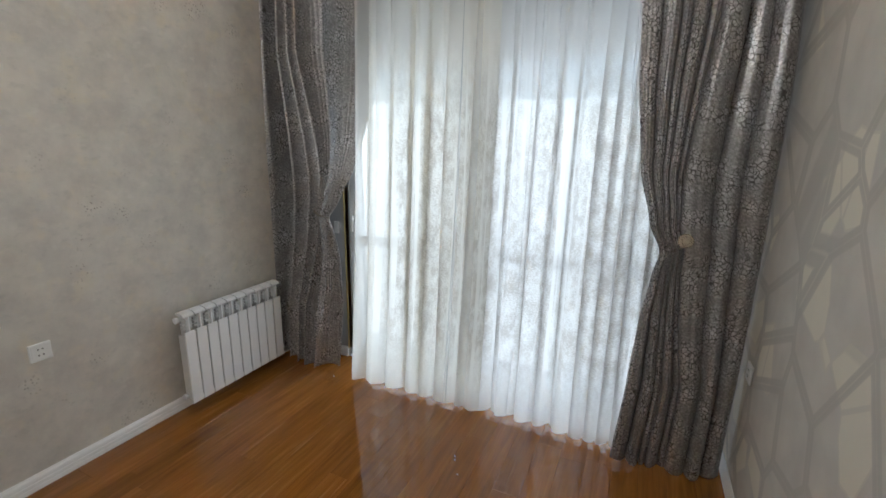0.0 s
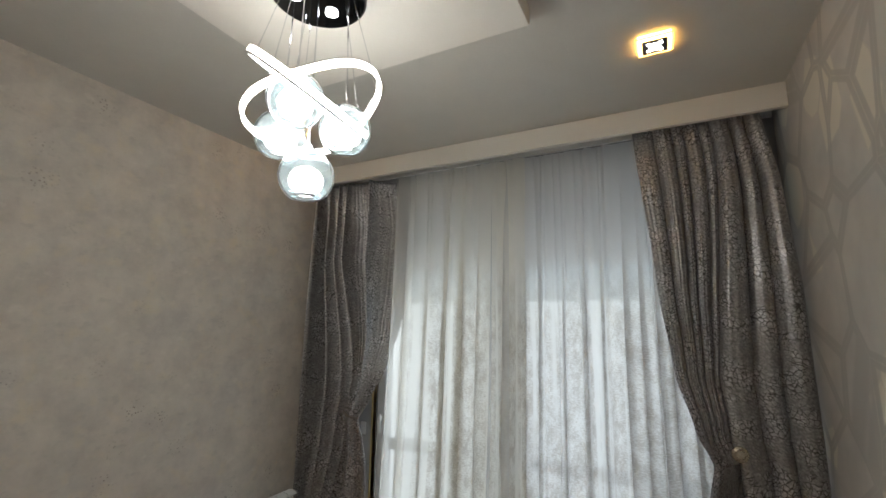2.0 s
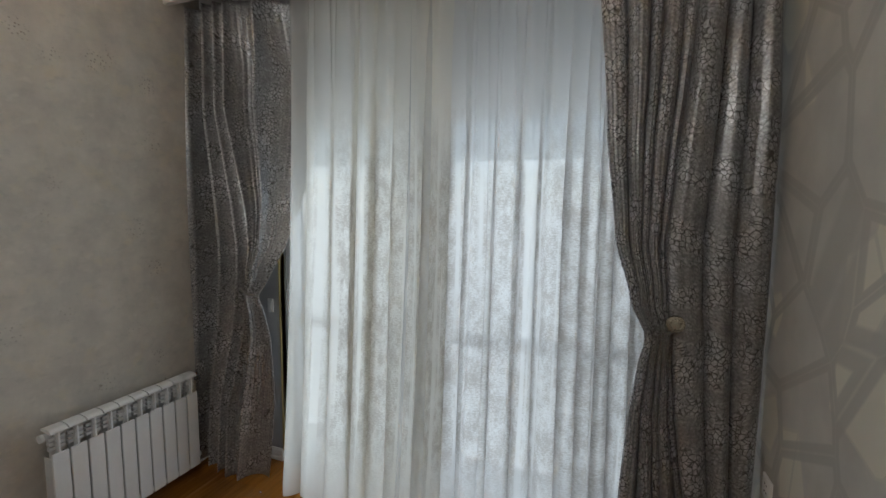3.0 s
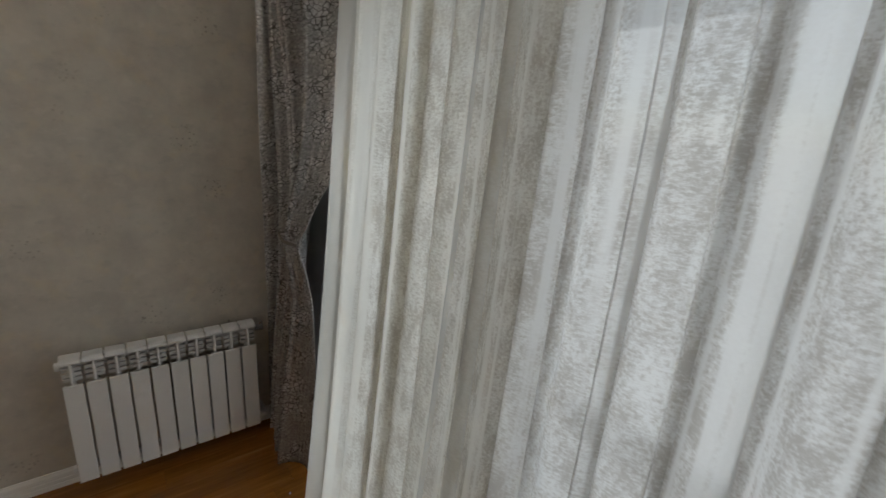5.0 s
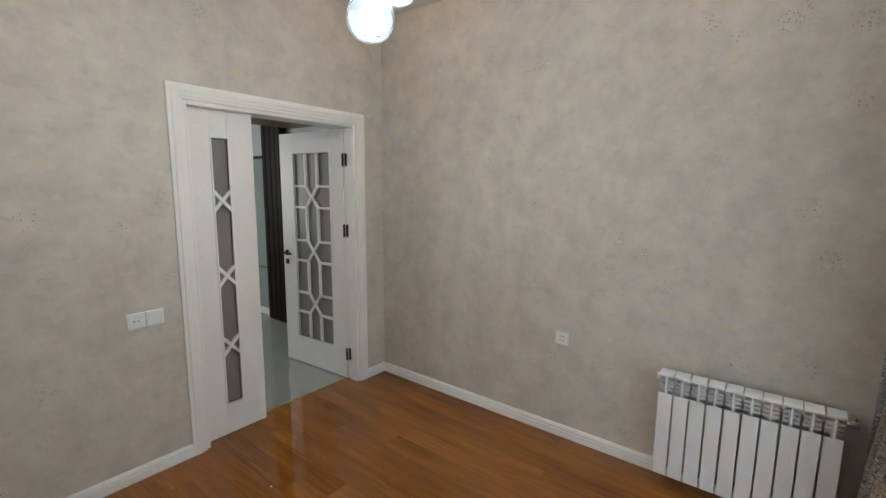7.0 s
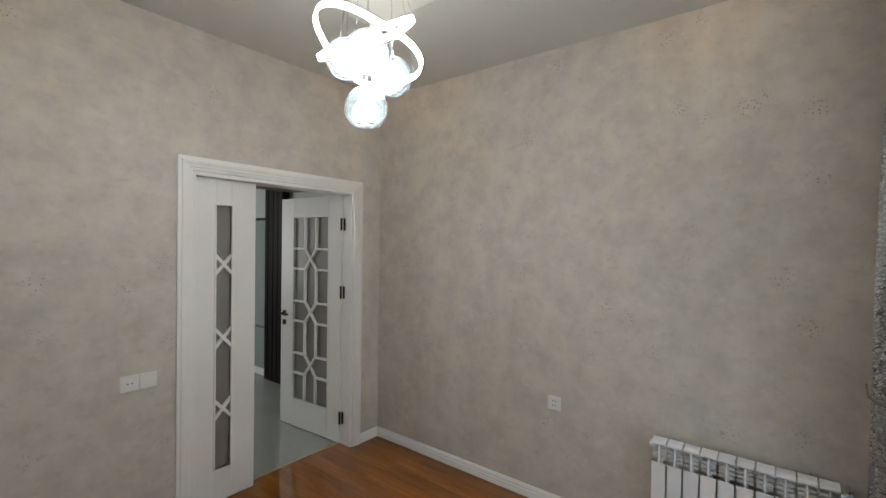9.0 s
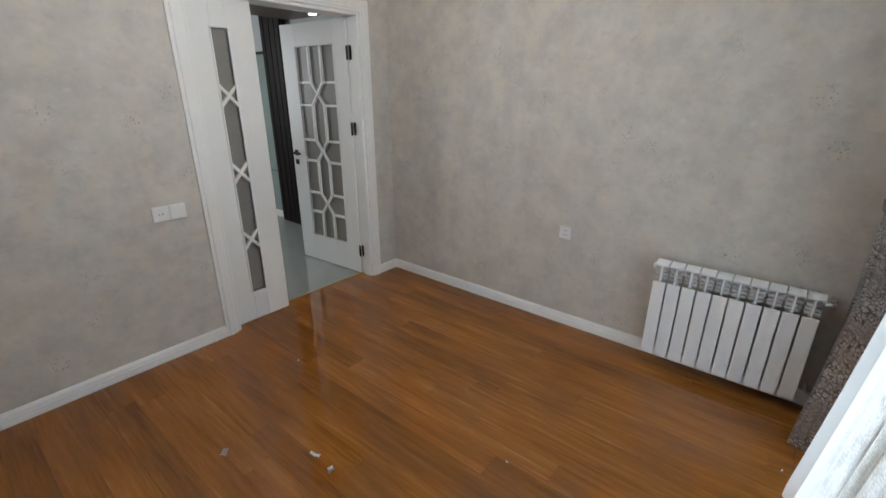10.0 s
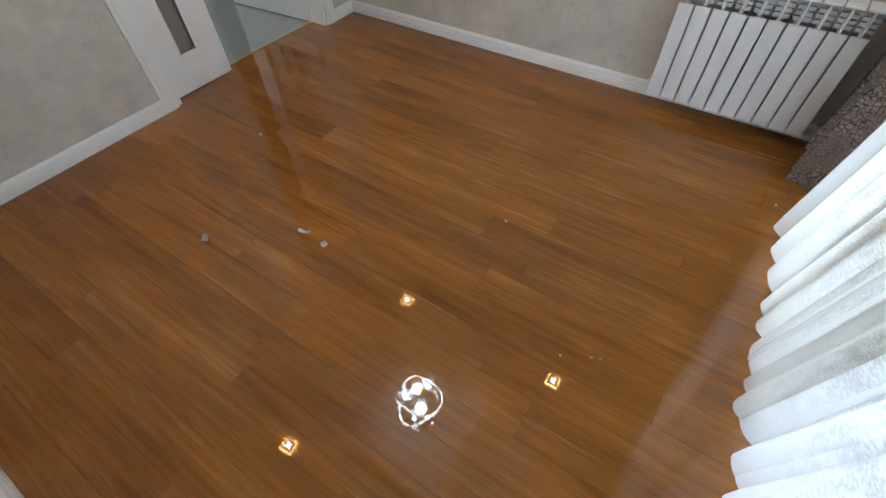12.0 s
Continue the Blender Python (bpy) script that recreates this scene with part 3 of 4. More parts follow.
def leaf_slab(wide, high, gx0, gx1, gz0, gz1, th):
    """A door slab in its own plane, x from 0 to wide, with a glazed opening."""
    return B((0, gx0, -th, 0, 0, high), (gx1, wide, -th, 0, 0, high), (gx0, gx1, -th, 0, 0, gz0), (gx0, gx1, -th, 0, gz1, high), bevel=0.0015)


def beading(gx0, gx1, gz0, gz1, th):
    w = 0.012
    return B((gx0 - w, gx1 + w, -th - 0.004, 0.005, gz1, gz1 + w), (gx0 - w, gx1 + w, -th - 0.004, 0.005, gz0 - w, gz0),
             (gx0 - w, gx0, -th - 0.004, 0.005, gz0, gz1), (gx1, gx1 + w, -th - 0.004, 0.005, gz0, gz1), bevel=0.002)


# fixed side panel
FW, FH = DOOR_X1 - 0.022 - 1.095, DOOR_Z - 0.03
side_panel = part("side_panel", leaf_slab(FW, FH, 0.163, 0.258, 0.21, 1.89, 0.04), DOORW, door, "narrow white fixed panel with a glazed strip")
side_panel.location = (1.095, -0.055, 0.006)
part("beading", beading(0.163, 0.258, 0.21, 1.89, 0.04), DOORW, side_panel)
part("pane", B((0.163, 0.258, -0.024, -0.018, 0.21, 1.89)), FROST, side_panel, "grey frosted glass strip")
for zc in (1.515, 1.045, 0.59):
    bm = bmesh.new()
    bar(bm, (0.158, zc - 0.06), (0.263, zc + 0.06), 0.020, -0.017, 0.004)
    bar(bm, (0.158, zc + 0.06), (0.263, zc - 0.06), 0.020, -0.017, 0.002)
    part("glazing_bar", bm, DOORW, side_panel, "white crossed glazing bars")

# open leaf
LW, LH = 0.79, DOOR_Z - 0.03
leaf = part("door_leaf", leaf_slab(LW, LH, 0.155, 0.61, 0.255, 1.88, 0.04), DOORW, door, "white glazed leaf standing open into the hall")
leaf.matrix_basis = pose(0.322, -0.118, 0.006, 0, 0, -86)
part("beading", beading(0.155, 0.61, 0.255, 1.88, 0.04), DOORW, leaf)
part("pane", B((0.155, 0.61, -0.024, -0.018, 0.255, 1.88)), FROST, leaf, "frosted glass pane")
gx0, gx1 = 0.155, 0.61
gw = gx1 - gx0
c1, c2 = gx0 + gw * 0.34, gx0 + gw * 0.66
mid = (c1 + c2) / 2
rows_z = [(1.515, 0.09), (1.045, 0.09), (0.575, 0.09)]
bm = bmesh.new()
for d0, d1 in ((-0.017, 0.004), (-0.043, -0.025)):
    zs = [1.88] + [z for c, h in rows_z for z in (c + h, c - h)] + [0.255]
    for a, b in zip(zs[0::2], zs[1::2]):
        for c in (c1, c2):
            bar(bm, (c, a), (c, b), 0.018, d0, d1)
    for c, h in rows_z:
        for z in (c + h, c - h):
            bar(bm, (gx0, z), (c1, z), 0.018, d0, d1)
            bar(bm, (c2, z), (gx1, z), 0.018, d0, d1)
        bar(bm, (c1, c + h), (c2, c - h), 0.018, d0, d1)
        bar(bm, (c1, c - h), (c2, c + h), 0.018, d0, d1 - 0.002)
part("glazing_bar", bm, DOORW, leaf, "white lattice of glazing bars")
bm = bmesh.new()
box(bm, LW - 0.075, LW - 0.035, 0.0, 0.010, 0.985, 1.035, bevel=0.003)
cyl(bm, (LW - 0.055, 0.009, 1.01), (LW - 0.055, 0.05, 1.01), 0.009)
box(bm, LW - 0.165, LW - 0.045, 0.040, 0.054, 1.002, 1.020, bevel=0.004)
part("door_handle", bm, BRONZE, leaf, "dark bronze lever handle")
part("lock_plate", B((LW - 0.075, LW - 0.035, 0.0, 0.010, 0.905, 0.950), bevel=0.003), BRONZE, leaf)
for z in (0.22, 1.26, 1.82):
    bm = bmesh.new()
    cyl(bm, (0.330, -0.104, z - 0.05), (0.330, -0.104, z + 0.05), 0.008, n=12)
    box(bm, 0.3105, 0.3135, -0.100, -0.078, z - 0.05, z + 0.05)
    box(bm, 0.324, 0.329, -0.120, -0.104, z - 0.05, z + 0.05)
    part("hinge", bm, BRONZE, door, "dark bronze butt hinge")

# ---- hall beyond the door ----
hx0, hy1 = -0.30, -3.6
structure("hall_floor", B((hx0 - 0.2, 3.4, hy1 - 0.2, -0.142, -0.05, -0.002)), TILE, "polished grey green hall tiles", "floor")
structure("threshold", B((DOOR_X0 + 0.022, DOOR_X1 - 0.022, -0.142, -0.129, -0.02, 0.004), bevel=0.002), GOLD, "thin brass strip between laminate and tiles", "threshold")
structure("hall_wall_west", B((hx0 - 0.1, hx0, hy1, -T, -0.05, H)), HALLWALL, "grey painted hall wall", "wall")
structure("hall_wall_south", B((hx0 - 0.1, 3.4, hy1 - 0.1, hy1, -0.05, H)), HALLWALL, "grey painted hall end wall", "wall")
structure("hall_wall_east", B((3.3, 3.4, hy1, -T, -0.05, H)), HALLWALL, "grey painted hall wall", "wall")
structure("hall_ceiling", B((hx0 - 0.1, 3.4, hy1 - 0.1, -T, 2.60, 2.7)), TAUPE, "taupe brown glossy hall ceiling", "ceiling")
structure("hall_soffit", B((hx0, 0.7, -1.75, -T - 0.02, 2.24, 2.60)), TAUPE, "glossy taupe brown hall soffit", "ceiling")
structure("hall_baseboard", profile_run(bmesh.new(), SKIRT, (hx0, hy1, 0), (hx0, -T, 0), (1, 0, 0)), TRIM, "white hall skirting board", "baseboard")

# ---- floor ----
structure("floor", B((0, W, -0.129, D + 0.05, -0.06, -0.006)), SUBFLOOR, "glossy reddish brown laminate floor of long boards", "floor")

# ---- radiator ----
RY0, PITCH, RZ0, OFF = 2.228, 0.0749, 0.078, 0.027


def radiator_section(ob):
    """One cast section: front plate, grille fins, top cap, side ribs and water ways; x out of the wall, y across."""
    p = PITCH
    part("front_plate", B((0.106, 0.116, 0.0042, p - 0.0042, 0.0, 0.462), bevel=0.002), RAD, ob)
    bm = bmesh.new()
    vs = [(0.046, 0.576), (0.066, 0.580), (0.100, 0.576), (0.114, 0.568), (0.117, 0.560), (0.113, 0.556), (0.046, 0.566)]
    a, c = [bm.verts.new((x, 0.0035, z)) for x, z in vs], [bm.verts.new((x, p - 0.0035, z)) for x, z in vs]
    for i in range(len(vs)):
        bm.faces.new((a[i], a[(i + 1) % len(vs)], c[(i + 1) % len(vs)], c[i]))
    bm.faces.new(a), bm.faces.new(c)
    bmesh.ops.recalc_face_normals(bm, faces=bm.faces[:])
    part("top_cap", bm, RAD, ob)
    part("rib", B((0.036, 0.104, p / 2 - 0.003, p / 2 + 0.003, 0.01, 0.550), (0.05, 0.105, 0.006, 0.009, 0.03, 0.44), (0.05, 0.105, p - 0.009, p - 0.006, 0.03, 0.44)), CORE_SHADE, ob)
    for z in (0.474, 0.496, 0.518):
        part("grille_fin", B((0.074, 0.094, 0.006, p - 0.006, z, z + 0.015)), CORE_SHADE, ob)
    part("grille_post", B((0.074, 0.113, p / 2 - 0.0035, p / 2 + 0.0035, 0.460, 0.558)), RAD, ob)
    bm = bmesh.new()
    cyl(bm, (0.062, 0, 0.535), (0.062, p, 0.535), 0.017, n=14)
    part("water_way", bm, CORE_SHADE, ob)
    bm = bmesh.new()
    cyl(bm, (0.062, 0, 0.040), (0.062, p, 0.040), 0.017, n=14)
    part("water_way", bm, CORE_SHADE, ob)


radiator = thing("radiator", "white aluminium ten-section wall radiator under mottled wallpaper", "radiator", (OFF, RY0, RZ0))
first = part("section", B((0.045, 0.090, PITCH / 2 - 0.010, PITCH / 2 + 0.010, 0.02, 0.54)), CORE_SHADE, radiator)
radiator_section(first)
for i in range(1, 10):
    made = first.copy()
    scene.collection.objects.link(made)
    made.location.y = PITCH * i
    for child in list(first.children):
        cc = child.copy()
        scene.collection.objects.link(cc)
        cc.parent = made
RL = PITCH * 10
bm = bmesh.new()
cyl(bm, (0.072, RL, 0.535), (0.072, RL + 0.03, 0.535), 0.017)
cyl(bm, (0.072, RL + 0.022, 0.535), (0.072, RL + 0.040, 0.535), 0.020, n=12)
cyl(bm, (0.072, RL + 0.03, 0.565), (0.072, RL + 0.03, 0.52), 0.011)
cyl(bm, (0.072, RL + 0.03, 0.535), (0.001 - OFF, RL + 0.03, 0.535), 0.011)
part("valve", bm, CHROME, radiator, "small radiator valve")
bm = bmesh.new()
cyl(bm, (0.072, RL, 0.040), (0.072, RL + 0.03, 0.040), 0.017)
cyl(bm, (0.072, RL + 0.03, 0.040), (0.001 - OFF, RL + 0.03, 0.040), 0.011)
part("return_pipe", bm, RAD, radiator)
for y in (0.15, 0.62):
    part("bracket", B((0.0005 - OFF, 0.05, y - 0.008, y + 0.008, 0.505, 0.53)), RAD, radiator)
for z in (0.535, 0.040):
    bm = bmesh.new()
    cyl(bm, (0.062, -0.014, z), (0.062, 0.0, z), 0.019, n=8)
    part("end_plug", bm, RAD, radiator)


# ---- sockets and switches ----
def plate(name, label, at, turn, gangs, category="socket"):
    """A white wall plate in its own plane, x across, z up, facing +y."""
    ob = thing(name, label, category)
    ob.matrix_basis = pose(*at, 0, 0, turn)
    for i, kind in enumerate(gangs):
        x = i * 0.089
        part("cover_plate", B((x, x + 0.087, 0.0, 0.009, 0.0, 0.087), bevel=0.003), PLASTIC, ob)
        part("insert", B((x + 0.009, x + 0.078, 0.0085, 0.0105, 0.009, 0.078), bevel=0.001), PLASTIC, ob)
        holes = {"five": [(-0.009, 0.030), (0.009, 0.030), (-0.009, 0.058), (0.009, 0.058)], "two": [(-0.010, 0.0435), (0.010, 0.0435)], "blank": []}
        for dx, zc in holes[kind]:
            bm = bmesh.new()
            cyl(bm, (x + 0.0435 + dx, 0.0100, zc), (x + 0.0435 + dx, 0.0112, zc), 0.0038, n=8)
            part("socket_hole", bm, BLACK, ob)
    return ob


plate("wall_socket", "white plastic double wall socket on mottled wallpaper", (0.0005, 1.670, 0.622), -90, ["five"])
plate("wall_socket", "white plastic socket with a blank plate beside the door casing", (1.699, 0.0005, 0.852), 0, ["blank", "two"])
plate("wall_socket", "white plastic wall socket on the patterned wall", (W - 0.0005, 2.90, 0.60), 90, ["five"])

grey_plate = thing("wall_switch", "small white switch on the grey wall beside the window", "switch", (0.415, D - 0.0005, 0.985))
part("cover_plate", B((0.0, 0.045, -0.010, 0.0, 0.0, 0.087), bevel=0.003), PLASTIC, grey_plate)
part("rocker", B((0.010, 0.035, -0.014, -0.0095, 0.015, 0.072), bevel=0.002), PLASTIC, grey_plate)

# ---- curtains ----
def curve_at(pts, v):
    for (a, x0), (b, x1) in zip(pts, pts[1:]):
        if a >= v >= b:
            k = (a - v) / (a - b)
            k = k * k * (3 - 2 * k) * 0.5 + k * 0.5
            return x0 + (x1 - x0) * k
    return pts[-1][1] if v < pts[-1][0] else pts[0][1]


def cloth(name, material, inner, outer, z0, z1, yfun, across, width, cols, rows):
    """A hanging cloth: x between the curves inner(z) and outer(z), pleats by yfun(u, z), with a uv map in metres of cloth (width None: as the folds run)."""
    bm = bmesh.new()
    uvl = bm.loops.layers.uv.new("UVMap")
    grid = []
    for j in range(rows + 1):
        z = z1 + (z0 - z1) * j / rows
        a, b = curve_at(inner, z), curve_at(outer, z)
        line = []
        for i in range(cols + 1):
            u = i / cols
            s = across(u, z) if across else u
            y, hem = yfun(u, z)
            line.append((bm.verts.new((a + (b - a) * s, y, z + hem)), u * (width or 0.0), z))
        if width is None:
            # the print follows the cloth's own length across the folds
            run, laid = 0.0, []
            for i, (v, _, zz) in enumerate(line):
                run += (v.co - line[i - 1][0].co).length if i else 0.0
                laid.append((v, run, zz))
            line = laid
        grid.append(line)
    for j in range(rows):
        for i in range(cols):
            q = (grid[j][i], grid[j + 1][i], grid[j + 1][i + 1], grid[j][i + 1])
            f = bm.faces.new([v for v, _, _ in q])
            f.smooth = True
            for lp, (_, uu, vv) in zip(f.loops, q):
                lp[uvl].uv = (uu, vv)
    return bm


def pleats(seed, n, spread=0.35, first=1.0):
    """n folds of uneven width: gives a running phase for u from 0 to 1."""
    rnd = random.Random(seed)
    wd = [1 + rnd.uniform(-spread, spread) for _ in range(n)]
    wd[0] *= first
    tot, edges = sum(wd), [0.0]
    for w in wd:
        edges.append(edges[-1] + w / tot)
    depth = [rnd.uniform(0.55, 1.0) for _ in range(n + 1)]

    def at(u):
        for i in range(n):
            if u <= edges[i + 1] or i == n - 1:
                k = (u - edges[i]) / (edges[i + 1] - edges[i])
                return (i + k) * 2 * math.pi, depth[i] + (depth[i + 1] - depth[i]) * k
    return at


def drape(name, label, inner, outer, seed, tie_z, tie_u, depth, bundled, hanging, reach):
    """A lined drape: `bundled` folds are drawn to the tie, `hanging` broader ones fall straight beside them."""
    ob = thing(name, label, "curtain", group="tied-back drapes")
    rnd = random.Random(seed)
    split = 0.62
    edges, kinds = [0.0], []
    for count, a, b in ((bundled, 0.0, split), (hanging, split, 1.0)):
        wd = [rnd.uniform(0.65, 1.35) * (1.9 if a == 0.0 and k == 0 else 1.0) for k in range(count)]
        for w in wd:
            edges.append(edges[-1] + (b - a) * w / sum(wd))
            kinds.append((rnd.uniform(0.75, 1.0), rnd.uniform(0.7, 1.4), rnd.uniform(0, 6.28)))
    fine = pleats(seed + 5, 29)

    def gather(z):
        """How far the cloth is drawn together: 1 at the tie, fading to the pelmet and towards the hem."""
        if z > tie_z:
            return max(0.0, 1 - (z - tie_z) / reach) ** 1.15
        return max(0.30, 1 - (tie_z - z) / 0.95)

    def across(u, z):
        # the gathered folds crowd towards the tie
        g = gather(z)
        near = u * tie_u / split if u < split else tie_u + (u - split) * (1 - tie_u) / (1 - split)
        return u + (near - u) * g

    def yfun(u, z):
        i = next(k for k in range(len(kinds)) if u <= edges[k + 1] + 1e-9 or k == len(kinds) - 1)
        full, lean, turn = kinds[i]
        k = min(1.0, max(0.0, (u - edges[i]) / (edges[i + 1] - edges[i])))
        k = 0.34 + 0.66 * k if i == 0 else k
        wide = (across(edges[i + 1], z) - across(edges[i], z)) * (curve_at(outer, z) - curve_at(inner, z))
        g = gather(z)
        p2, d2 = fine(u)
        inb = 1 / (1 + math.exp((u - split - 0.02) * 36))
        ridge = math.sin(math.pi * k ** lean) ** 0.48
        amp = min(0.082, 1.25 * wide) * full * (0.82 + 0.18 * math.sin(1.5 * z + turn)) * (0.55 + 0.45 * min(1.0, (2.85 - z) / 0.35))
        sway = 0.010 * math.sin(2.1 * z + 4 * u + seed)
        crumple = 0.004 * math.sin(13 * z + 17 * u + seed) * g * inb
        over = -0.045 * inb * math.exp(-((z - tie_z - 0.10) / 0.22) ** 2) - 0.016 * inb * g
        back = 0.018 * math.exp(-((z - tie_z - 0.12) / 0.42) ** 2) * max(0.0, 1 - u / 0.16) ** 1.4
        flare = 0.024 * (2.85 - z) + max(0.0, 1.15 - z) * 0.075 * math.sqrt(max(0.0, 1 - u))
        y = depth - amp * ridge + back + (0.0015 + 0.002 * g * inb) * d2 * math.sin(p2 + 1.3 * z) + sway + crumple + over - flare
        hem = 0.012 * math.sin(i * 1.7 + 3.0 * k) if z < 0.06 else 0.0
        return y, hem

    bm = cloth(name, JACQUARD, inner, outer, 0.028, 2.835, yfun, across, None, 420, 110)
    cl = part("cloth", bm, JACQUARD, ob)
    sol = cl.modifiers.new("thickness", "SOLIDIFY")
    sol.thickness = 0.003
    return ob


LEFT_IN = [(2.85, 0.815), (2.01, 0.775), (1.72, 0.745), (1.45, 0.690), (1.25, 0.618), (1.14, 0.552), (1.02, 0.580), (0.85, 0.605), (0.60, 0.620), (0.25, 0.605), (0.02, 0.59)]
LEFT_OUT = [(2.85, 0.015), (1.3, 0.012), (0.3, 0.02), (0.02, 0.025)]
RIGHT_IN = [(2.85, 2.335), (2.0, 2.405), (1.55, 2.455), (1.30, 2.522), (1.15, 2.586), (1.02, 2.562), (0.80, 2.532), (0.5, 2.512), (0.02, 2.475)]
RIGHT_OUT = [(2.85, 2.925), (2.4, 2.980), (1.95, 3.004), (1.28, 3.008), (0.88, 3.005), (0.02, 2.985)]
left_drape = drape("curtain", "taupe grey jacquard drape tied back beside the radiator", LEFT_IN, LEFT_OUT, 3, 1.14, 0.17, 3.112, 2, 3, 1.10)
right_drape = drape("curtain", "taupe grey jacquard drape tied back with a jewelled rosette", RIGHT_IN, RIGHT_OUT, 8, 1.15, 0.24, 3.105, 5, 3, 1.55)


def tube_path(bm, pts, w, t, closed=False):
    """A flat band of width w (up) and thickness t along pts."""
    k, rings = len(pts), []
    for i, p in enumerate(pts):
        a, b = Vector(pts[(i - 1) % k if closed else max(i - 1, 0)]), Vector(pts[(i + 1) % k if closed else min(i + 1, k - 1)])
        d = (b - a).normalized()
        side = d.cross(Vector((0, 0, 1))).normalized()
        up = side.cross(d).normalized()
        p = Vector(p)
        rings.append([bm.verts.new(p + side * sx * t / 2 + up * sz * w / 2) for sx, sz in ((-1, -1), (1, -1), (1, 1), (-1, 1))])
    for i in range(k if closed else k - 1):
        a, b = rings[i], rings[(i + 1) % k]
        for j in range(4):
            bm.faces.new((a[j], a[(j + 1) % 4], b[(j + 1) % 4], b[j]))
    if not closed:
        bm.faces.new(rings[0]), bm.faces.new(rings[-1])
    bmesh.ops.recalc_face_normals(bm, faces=bm.faces[:])
    return bm


TAUPECORD = plain("tieback_cord", (0.20, 0.185, 0.17), 0.5, grain=200, vary=0.2, bump=0.3)
for ob, xi, xo, y in ((left_drape, 0.562, 0.47, 3.012), (right_drape, 2.588, 2.685, 2.994)):
    z = 1.145
    pts = [(xi + (xo - xi) * k / 12, y + 0.045 * (1 - math.sin(math.pi * min(1, k / 8) / 2)) - 0.006, z + 0.045 * (k / 12) ** 1.5) for k in range(13)]
    part("tieback_cord", tube_path(bmesh.new(), pts, 0.012, 0.006), TAUPECORD, ob, "thin grey tieback cord")
bm = bmesh.new()
bmesh.ops.create_uvsphere(bm, u_segments=24, v_segments=12, radius=0.034, matrix=pose(2.688, 2.984, 1.218) @ Matrix.Diagonal((1, 0.45, 1, 1)))
for k in range(18):
    a = k * 2 * math.pi / 18
    bmesh.ops.create_icosphere(bm, subdivisions=1, radius=0.0045, matrix=pose(2.688 + 0.031 * math.cos(a), 2.976, 1.218 + 0.031 * math.sin(a)))
for k in range(11):
    a = k * 2 * math.pi / 11
    bmesh.ops.create_icosphere(bm, subdivisions=1, radius=0.0045, matrix=pose(2.688 + 0.019 * math.cos(a), 2.970, 1.218 + 0.019 * math.sin(a)))
part("rosette", bm, CRYSTAL, right_drape, "round jewelled curtain rosette")


def sheer(label, x0t, x1t, x0b, x1b, seed, n, y, material):
    ob = thing("sheer_curtain", label, "curtain", group="sheer curtains")
    ph, fine = pleats(seed, n, 0.62), pleats(seed + 3, n * 2, 0.7)
    wob = random.Random(seed)
    ks = [wob.uniform(0.6, 1.4) for _ in range(4)]

    def yfun(u, z):
        p, dep = ph(u)
        p2, d2 = fine(u)
        k = min(1.0, max(0.0, (2.85 - z) / 2.8))
        amp = (0.010 + 0.032 * k) * dep
        yy = y + amp * math.sin(p + 0.25 * math.sin(ks[0] * z)) + (0.008 * d2 + 0.002) * math.sin(p2 + ks[1] * z * 0.6) * (1 - 0.25 * k)
        yy -= 0.195 * k ** 1.6 + 0.010 * max(0.0, 1 - u / 0.15)
        hem = 0.012 * math.sin(p + 0.7) if z < 0.05 else 0.0
        return yy, hem

    bm = cloth("cloth", material, [(2.86, x0t), (0.0, x0b)], [(2.86, x1t), (0.0, x1b)], 0.030, 2.85, yfun,
               lambda u, z: u + (0.085 / n) * math.sin(fine(u)[0] + 0.8) * min(1.0, 12 * u, 12 * (1 - u)) + (0.30 / n) * math.sin(ph(u)[0] + 1.2 + 0.5 * math.sin(ks[2] * z)) * (0.35 + 0.65 * min(1.0, (2.85 - z) / 1.2)) * min(1.0, 12 * u, 12 * (1 - u)), (x1b - x0b) * 2.0, 480, 60)
    part("cloth", bm, material, ob)
    return ob


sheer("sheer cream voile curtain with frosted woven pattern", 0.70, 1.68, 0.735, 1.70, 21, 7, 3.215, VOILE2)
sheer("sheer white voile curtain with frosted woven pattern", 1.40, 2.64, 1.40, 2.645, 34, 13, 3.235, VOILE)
rail = thing("curtain_rail", "white double curtain track hidden behind the pelmet", "curtain rail")
for y in (3.10, 3.225):
    part("track", B((0.02, W - 0.02, y - 0.010, y + 0.010, 2.856, H - 0.0005)), PLASTIC, rail)

# ---- chandelier ----
CX, CY = 1.498, 1.496
lamp = thing("chandelier", "chrome chandelier with glowing bands and clear glass globes", "chandelier", (CX, CY, PZ))
bm = bmesh.new()
cyl(bm, (0, 0, 0), (0, 0, -0.045), 0.155, n=64)
part("canopy_rim", bm, CHROME, lamp, "polished chrome canopy rim")
bm = bmesh.new()
cyl(bm, (0, 0, -0.045), (0, 0, -0.049), 0.148, n=64)
part("canopy_plate", bm, MIRROR, lamp, "dark mirror canopy plate")
for k in range(3):
    a = math.radians(95 + 120 * k)
    bm = bmesh.new()
    cyl(bm, (0.072 * math.cos(a), 0.072 * math.sin(a), -0.049), (0.072 * math.cos(a), 0.072 * math.sin(a), -0.054), 0.021, n=24)
    part("canopy_spot", bm, SPOTW, lamp, "small glowing spot in the canopy")
GLOBES = [(0.004, 0.0, 2.188), (0.030, -0.088, 2.385), (-0.125, 0.006, 2.345), (0.072, 0.082, 2.355)]
